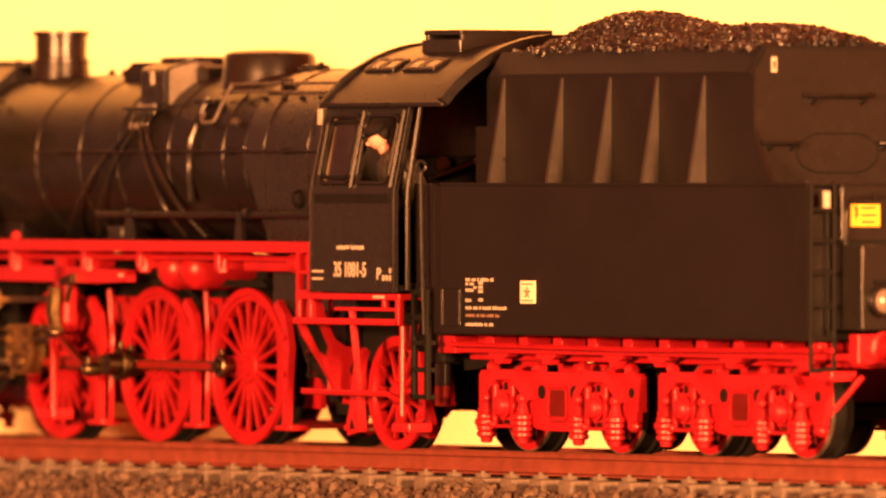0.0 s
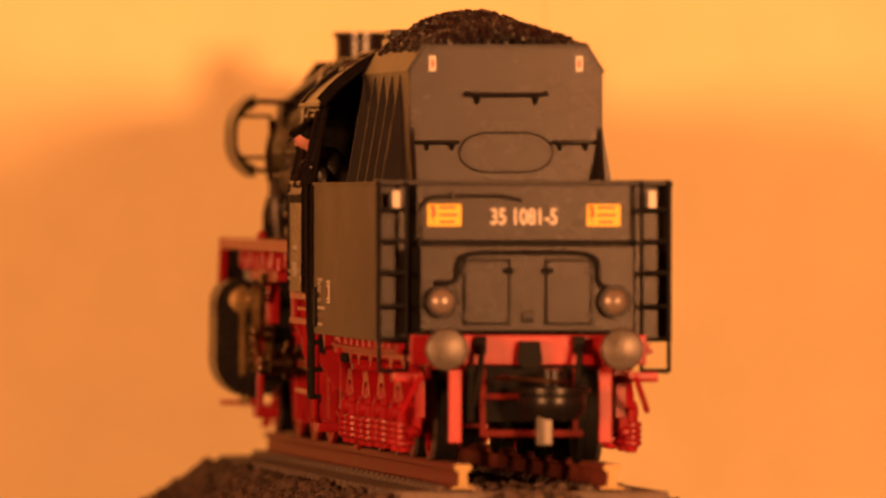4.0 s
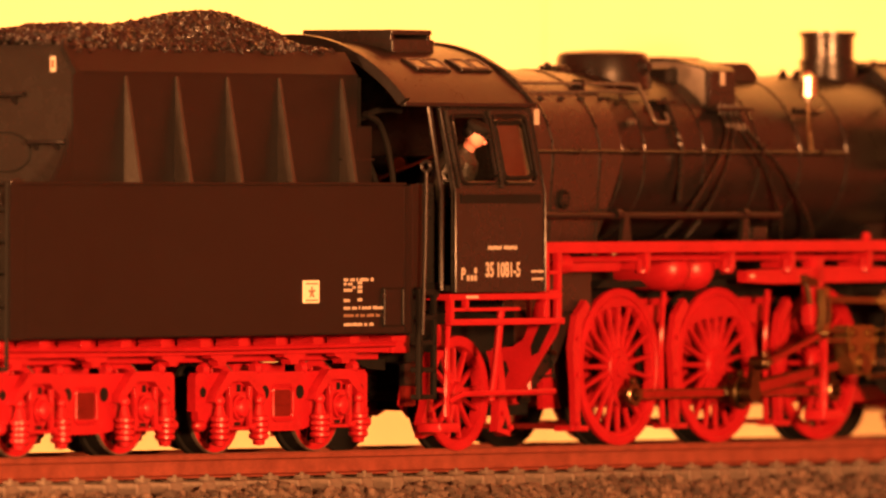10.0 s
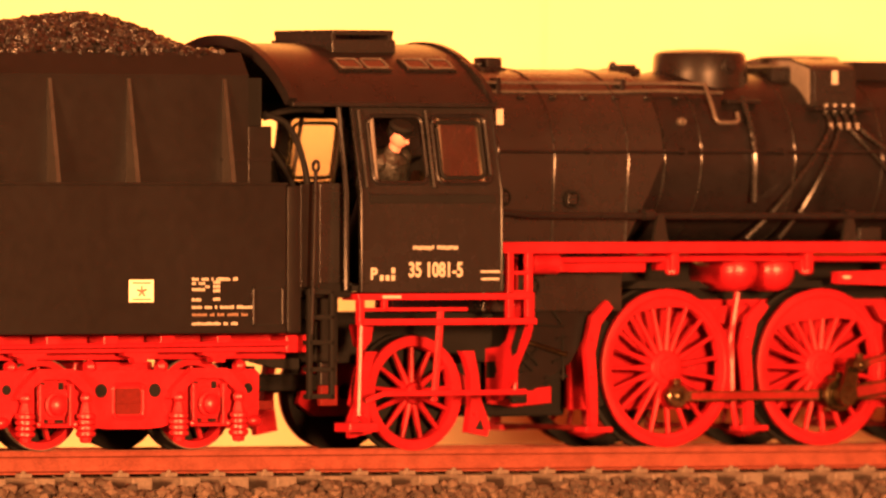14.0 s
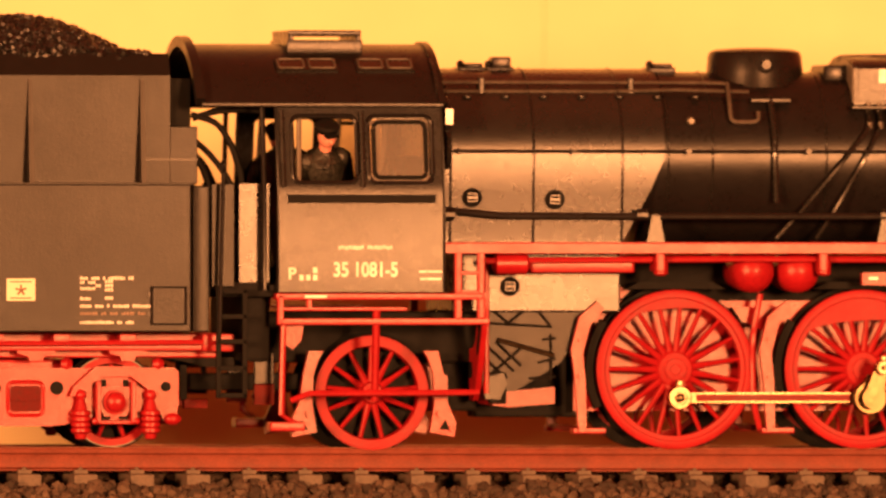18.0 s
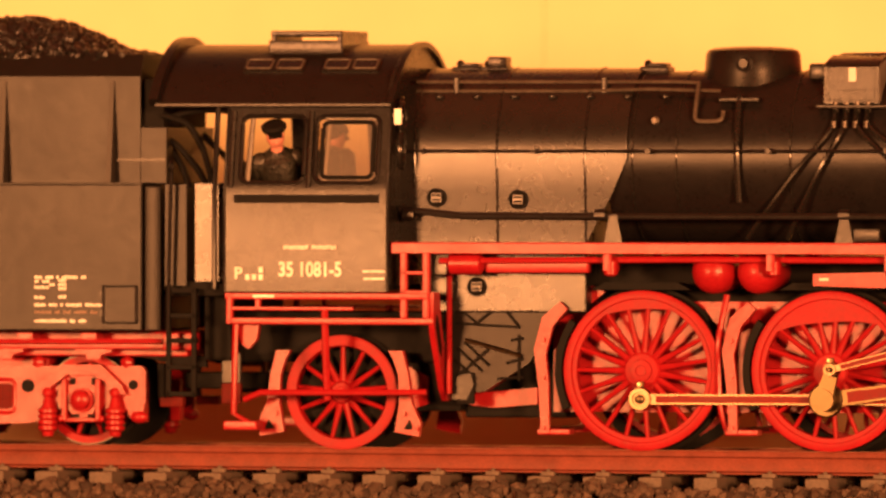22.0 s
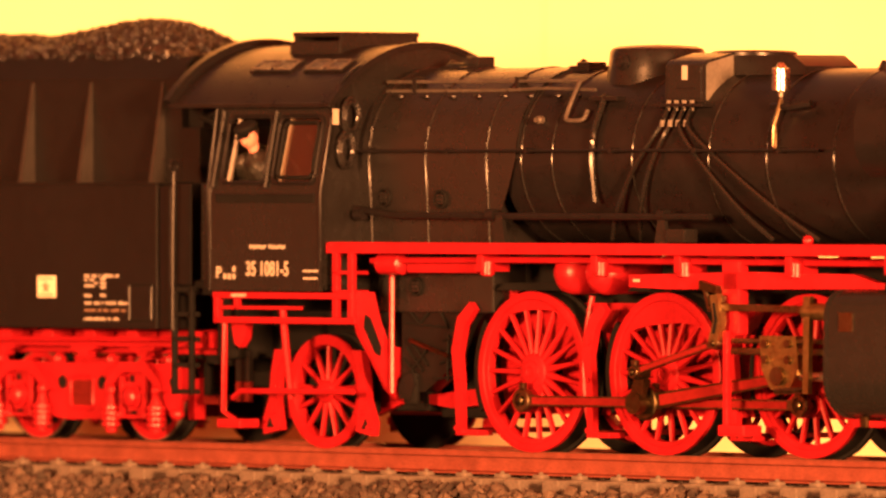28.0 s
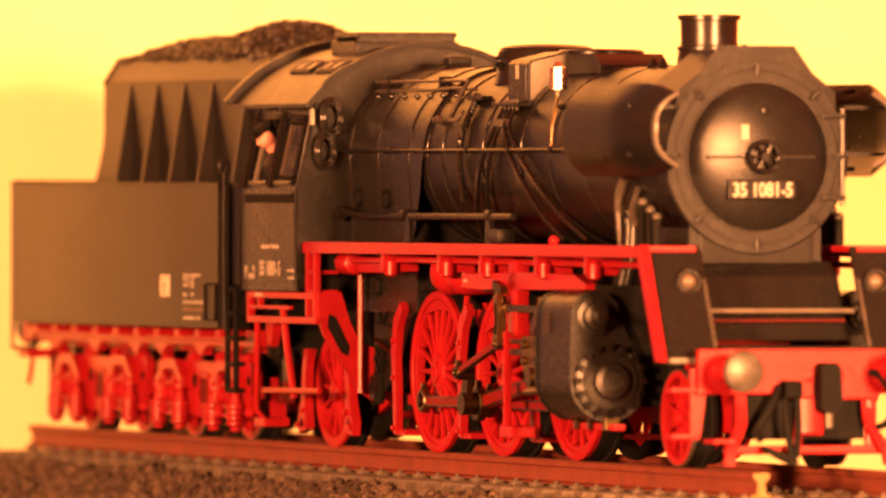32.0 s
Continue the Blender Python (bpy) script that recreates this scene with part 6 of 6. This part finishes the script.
        part("guard_step", box(B(), 11.0, 11.3, s * 0.8, s * 1.05, 0.26, 0.31, 0.01), RED, gi)
        fs = part("front_step", prism(B(), [(s * 1.0, 1.02), (s * 1.2, 1.02), (s * 1.2, 0.3), (s * 1.1, 0.3)], "x", 10.98, 11.04), RED, loco, "red hanging front steps")
        for z in (0.8, 0.33):
            part("step_tread", box(B(), 10.92, 11.1, s * 1.12, s * 1.42, z - 0.02, z + 0.03, 0.008), RED, fs)
        # ashpan with its rigging
        ap = part("ashpan", prism(B(), [(0.42, 1.7), (1.85, 1.6), (1.6, 1.42), (1.3, 0.95), (0.8, 0.64), (0.42, 0.64)], "y", s * 0.62, s * 0.83), TANK, loco, "grey ashpan with thin rods")
        for a, b in (((0.42, 1.61), (1.28, 1.58)), ((0.5, 1.38), (1.2, 1.34)), ((0.45, 1.6), (0.72, 1.38)), ((0.72, 1.38), (0.98, 1.59)), ((0.98, 1.59), (1.18, 1.36)), ((0.66, 1.72), (0.66, 1.58)), ((0.98, 1.72), (0.98, 1.58)), ((0.5, 1.12), (0.78, 0.86)), ((0.58, 1.18), (0.86, 0.92)), ((0.46, 1.0), (0.7, 0.78)), ((0.5, 0.8), (0.85, 1.1)), ((1.19, 1.26), (1.19, 0.76)), ((1.1, 1.2), (1.24, 1.22)), ((0.95, 0.78), (1.24, 0.8)), ((1.05, 0.95), (1.24, 1.0))):
            part("ashpan_rod", tube(B(), [(a[0], s * 0.84, a[1]), (b[0], s * 0.85, b[1])], 0.016, 6), SOOT, ap)
        part("shaker_rod", tube(B(), [(0.6, s * 0.87, 1.2), (1.22, s * 0.87, 1.03)], 0.026, 6), ROD, ap, "steel shaker rod")
        part("shaker_bracket", prism(B(), [(0.46, 0.56), (0.62, 0.55), (0.7, 0.72), (0.66, 0.84), (0.5, 0.8), (0.44, 0.68)], "y", s * 0.8, s * 0.9), BLACK, ap)
        # dark block added to fill the see-through gap behind the ashpan
        part("ashpan_floor", box(B(), 0.45, 1.6, s * 0.02, s * 0.28, 0.35, 1.0, 0.03), SOOT, ap)
        part("ash_door", box(B(), 0.5, 0.7, s * 0.8, s * 0.88, 0.5, 0.85, 0.03), SOOT, ap)
        part("drag_link", prism(B(), [(0.4, 0.6), (1.3, 0.68), (1.3, 0.5), (0.8, 0.46), (0.3, 0.52)], "y", s * 0.3, s * 0.45), RED, loco)
    part("buffer_beam", box(B(), 11.03, 11.14, -1.15, 1.15, 0.76, 1.22, 0.015), RED, loco, "red front buffer beam")
    part("front_deck", box(B(), 9.95, 11.05, -0.85, 0.85, 1.18, 1.24, 0.01), BLACK, loco)
    part("front_plate", prism(B(), [(9.96, 2.1), (10.2, 1.95), (10.45, 1.3), (10.4, 1.3), (10.14, 1.92), (9.9, 2.05)], "y", -0.82, 0.82), GREY, loco)
    part("front_strip", box(B(), 10.5, 10.53, -0.75, 0.75, 1.49, 1.51), DARKRED, loco)
    part("front_handrail", tube(B(), [(10.6, -0.8, 1.6), (10.6, 0.8, 1.6)], 0.026), PALE, loco)
    # coupling pocket under the beam: red frame, dark openings, hook and hanging hoses
    lf = part("coupler_frame", box(B(), 11.04, 11.14, -0.15, 0.8, 0.7, 0.79, 0.012), RED, loco, "red frame under the front beam")
    part("frame_bar", box(B(), 11.04, 11.14, -0.85, 0.86, 0.15, 0.24, 0.015), RED, lf)
    part("frame_bar", box(B(), 11.04, 11.12, 0.68, 0.79, 0.2, 0.74, 0.015), RED, lf)
    part("frame_block", box(B(), 11.02, 11.16, -0.08, 0.2, 0.34, 0.74, 0.03), RED, lf)
    part("frame_bar", box(B(), 11.04, 11.12, -0.09, -0.02, 0.2, 0.4, 0.012), RED, lf)
    # black sheet: the shade in the pocket's openings put into its colour
    part("pilot_plate", box(B(), 10.9, 11.0, -0.66, 0.7, 0.3, 0.8, 0.01), SOOT, loco)
    cp = part("coupler_hook", prism(B(), [(0.1, 0.62), (0.1, 1.04), (0.14, 1.08), (0.27, 1.08), (0.31, 1.02), (0.33, 0.66), (0.28, 0.58), (0.15, 0.57)], "x", 11.13, 11.36), SOOT, loco, "black coupling hook with a screw link")
    part("hook_bolt", cyl(B(), (11.2, 0.24, 0.42), (11.2, 0.24, 0.6), 0.045, 10), BUFF, cp)
    part("hook_plate", box(B(), 11.12, 11.15, 0.0, 0.42, 0.88, 1.02, 0.012), RED, cp)
    sh = part("screw_link", box(B(), 11.14, 11.34, -0.29, -0.09, 0.72, 0.9, 0.04), SOOT, loco, "black hanging screw coupling")
    for y, e in ((-0.26, -0.2), (-0.13, -0.15)):
        part("link_bar", tube(B(), bend([(11.25, y, 0.76), (11.3, y, 0.45), (11.3, e, 0.12)], 3), 0.036, 8), SOOT, sh)
    part("link_shackle", prism(B(), [(-0.52, 0.2), (-0.5, 0.24), (-0.16, 0.12), (-0.14, 0.05), (-0.2, 0.04)], "x", 11.22, 11.34), SOOT, sh)
    part("cross_hose", tube(B(), bend([(11.2, -0.3, 0.84), (11.27, -0.42, 0.62), (11.24, -0.58, 0.38), (11.2, -0.5, 0.3)], 3), 0.042, 8), SOOT, sh)
    part("loop_hose", tube(B(), bend([(11.16, 0.7, 0.98), (11.25, 0.78, 0.96), (11.28, 0.9, 0.75), (11.28, 0.93, 0.58), (11.24, 0.84, 0.45), (11.18, 0.76, 0.42)], 4), 0.036, 8), SOOT, loco, "black looped brake hose")
    part("pony_truck", box(B(), 9.2, 10.7, -0.55, 0.55, 0.35, 0.9, 0.03), RED, loco)
    part("cylinder_saddle", box(B(), 8.0, 9.2, -0.6, 0.6, 0.6, 2.1, 0.03), SOOT, loco)


def build_locomotive():
    loco = thing("steam_locomotive", "black and red model steam locomotive with red spoked wheels", "locomotive")
    build_boiler(loco)
    build_cab(loco)
    build_gear(loco)
    return loco


# ---- crew figures ----
def doll(name, label, x, y, z, turn, lean=0):
    """A plain painted figure, cut off below the waist by the cab side: body, arms, head and cap in one mesh."""
    bm = B()

    def add(k, fn):
        before = set(bm.faces)
        fn()
        for f in set(bm.faces) - before:
            f.material_index = k
    add(0, lambda: lathe(bm, [(-1.1, 0.19), (-0.4, 0.2), (-0.1, 0.215), (0.18, 0.235), (0.3, 0.2), (0.37, 0.11), (0.42, 0.07)], (0, 0, 0), "z", 18))
    for q in (-1, 1):
        add(0, lambda: ball(bm, (0, q * 0.2, 0.25), 0.115, 12, 8))
        add(0, lambda: tube(bm, bend([(0, q * 0.24, 0.27), (-0.03, q * 0.31, 0.04), (0.06, q * 0.28, -0.16), (0.26, q * 0.1, -0.13)], 3), 0.088, 9))
        add(1, lambda: ball(bm, (0.29, q * 0.07, -0.13), 0.06, 8, 6))
    add(1, lambda: cyl(bm, (0.02, 0, 0.36), (0.03, 0, 0.5), 0.07, 10))
    add(1, lambda: ball(bm, (0.04, 0, 0.57), 0.115, 14, 10, (1.0, 0.86, 1.15)))
    add(1, lambda: ball(bm, (0.155, 0, 0.555), 0.026, 8, 6))
    add(2, lambda: ball(bm, (-0.02, 0, 0.6), 0.108, 12, 8, (0.95, 0.95, 1.0)))
    add(2, lambda: lathe(bm, [(0.63, 0.112), (0.65, 0.13), (0.69, 0.14), (0.715, 0.115), (0.72, 0.02)], (0.02, 0, 0), "z", 18))
    add(2, lambda: box(bm, 0.08, 0.19, -0.075, 0.075, 0.62, 0.64, 0.008))
    bmesh.ops.transform(bm, matrix=pose(x, y, z, lean, 0, 0) @ pose(0, 0, 0, 0, 0, turn), verts=bm.verts)
    ob = part(name, bm, [SUIT, SKIN, SOOT])
    return tagged(ob, label, "figure")


# ---- what turns ----
TURN = [(0.0, 119.89), (0.5, 116.69), (1.0, 113.72), (1.5, 110.54), (2.0, 107.53), (2.5, 104.4), (3.0, 101.48), (3.5, 98.32), (4.0, 95.37), (4.5, 92.17), (6.5, 79.58), (7.0, 76.4), (7.5, 73.24), (8.0, 70.08), (8.5, 67.08), (9.0, 63.96), (9.5, 60.9), (10.0, 57.65), (10.5, 54.5), (11.0, 51.23), (11.5, 48.16), (12.0, 45.27), (12.5, 42.66), (13.0, 39.88), (13.5, 37.04), (14.0, 34.01), (14.5, 30.9), (16.5, 18.58), (17.0, 15.49), (17.5, 12.46), (18.0, 9.52), (18.5, 6.61), (19.0, 3.66), (19.5, 0.68), (20.0, -2.27), (20.5, -5.22), (21.0, -8.14), (21.5, -11.04), (22.0, -13.88), (22.5, -16.74), (23.0, -19.63), (23.5, -22.57), (24.0, -25.51), (24.5, -28.43), (25.0, -31.29), (25.5, -34.16), (27.5, -45.28), (28.0, -47.9), (28.5, -50.58), (29.0, -53.32), (29.5, -56.2), (30.0, -58.99), (30.5, -61.88), (31.0, -64.67), (31.5, -67.62), (32.0, -70.39)]


loco = build_locomotive()
tender = build_tender()
coal = build_coal()


def reach(ob, knots, lift, skip):
    """Shifts a thing's parts along the engine, by so much at each x of the knots, and lifts them."""
    if ob.name.split(".")[0] in skip:
        return
    if ob.data:
        for v in ob.data.vertices:
            v.co.x += S * np.interp(v.co.x / S, knots[0], knots[1])
            v.co.z += lift * S
    for c in ob.children:
        reach(c, knots, lift, skip)


# parts are shifted along the engine and lifted to fit the camera's view
for ob in (tender, coal):
    reach(ob, ([-10.4, -8.4, -6.2], [-0.18, -0.09, 0.0]), 0.03, ("bogie",))
for ob in tender.children:
    if ob.name.startswith("bogie"):
        ob.location.z = (0.055 if min(v.co.x for v in ob.data.vertices) < -6 * S else 0.04) * S
reach(loco, ([9.0, 10.2, 10.6, 11.0], [0.0, -0.14, -0.06, 0.12]), 0.0, ("leading_wheel", "driving_wheel", "trailing_wheel"))
driver = doll("driver_figure", "small painted figure in dark work clothes at the cab window", -1.39, -1.15, 2.93, -72, 30)
fireman = doll("fireman_figure", "small painted figure in black clothes and cap in the cab", -1.47, 1.17, 2.92, 65, -31)
table_ring = build_turntable()
bed, stones = build_ballast()
track = build_track()


def motions():
    """The turntable carries everything round at an even pace."""
    # slight backward tilt and offset of the model, fitted to the camera's view
    rows = [(t, pose(0, 0, 0, 0.111, 0, 0) @ pose(0, 0, 0, 0, 0, a) @ pose(-0.011 * S, 0.024 * S, 0)) for t, a in TURN]
    for ob in (loco, tender, coal, driver, fireman):
        walk(ob, rows)
    # the track is tilted up towards the tender to fit the camera's view
    rise = pose(6 * S, 0, 0) @ pose(0, 0, 0, 0, 0.22, 0) @ pose(-6 * S, 0, 0)
    for ob in (table_ring, bed, stones, track):
        walk(ob, [(t, m @ rise) for t, m in rows])


motions()
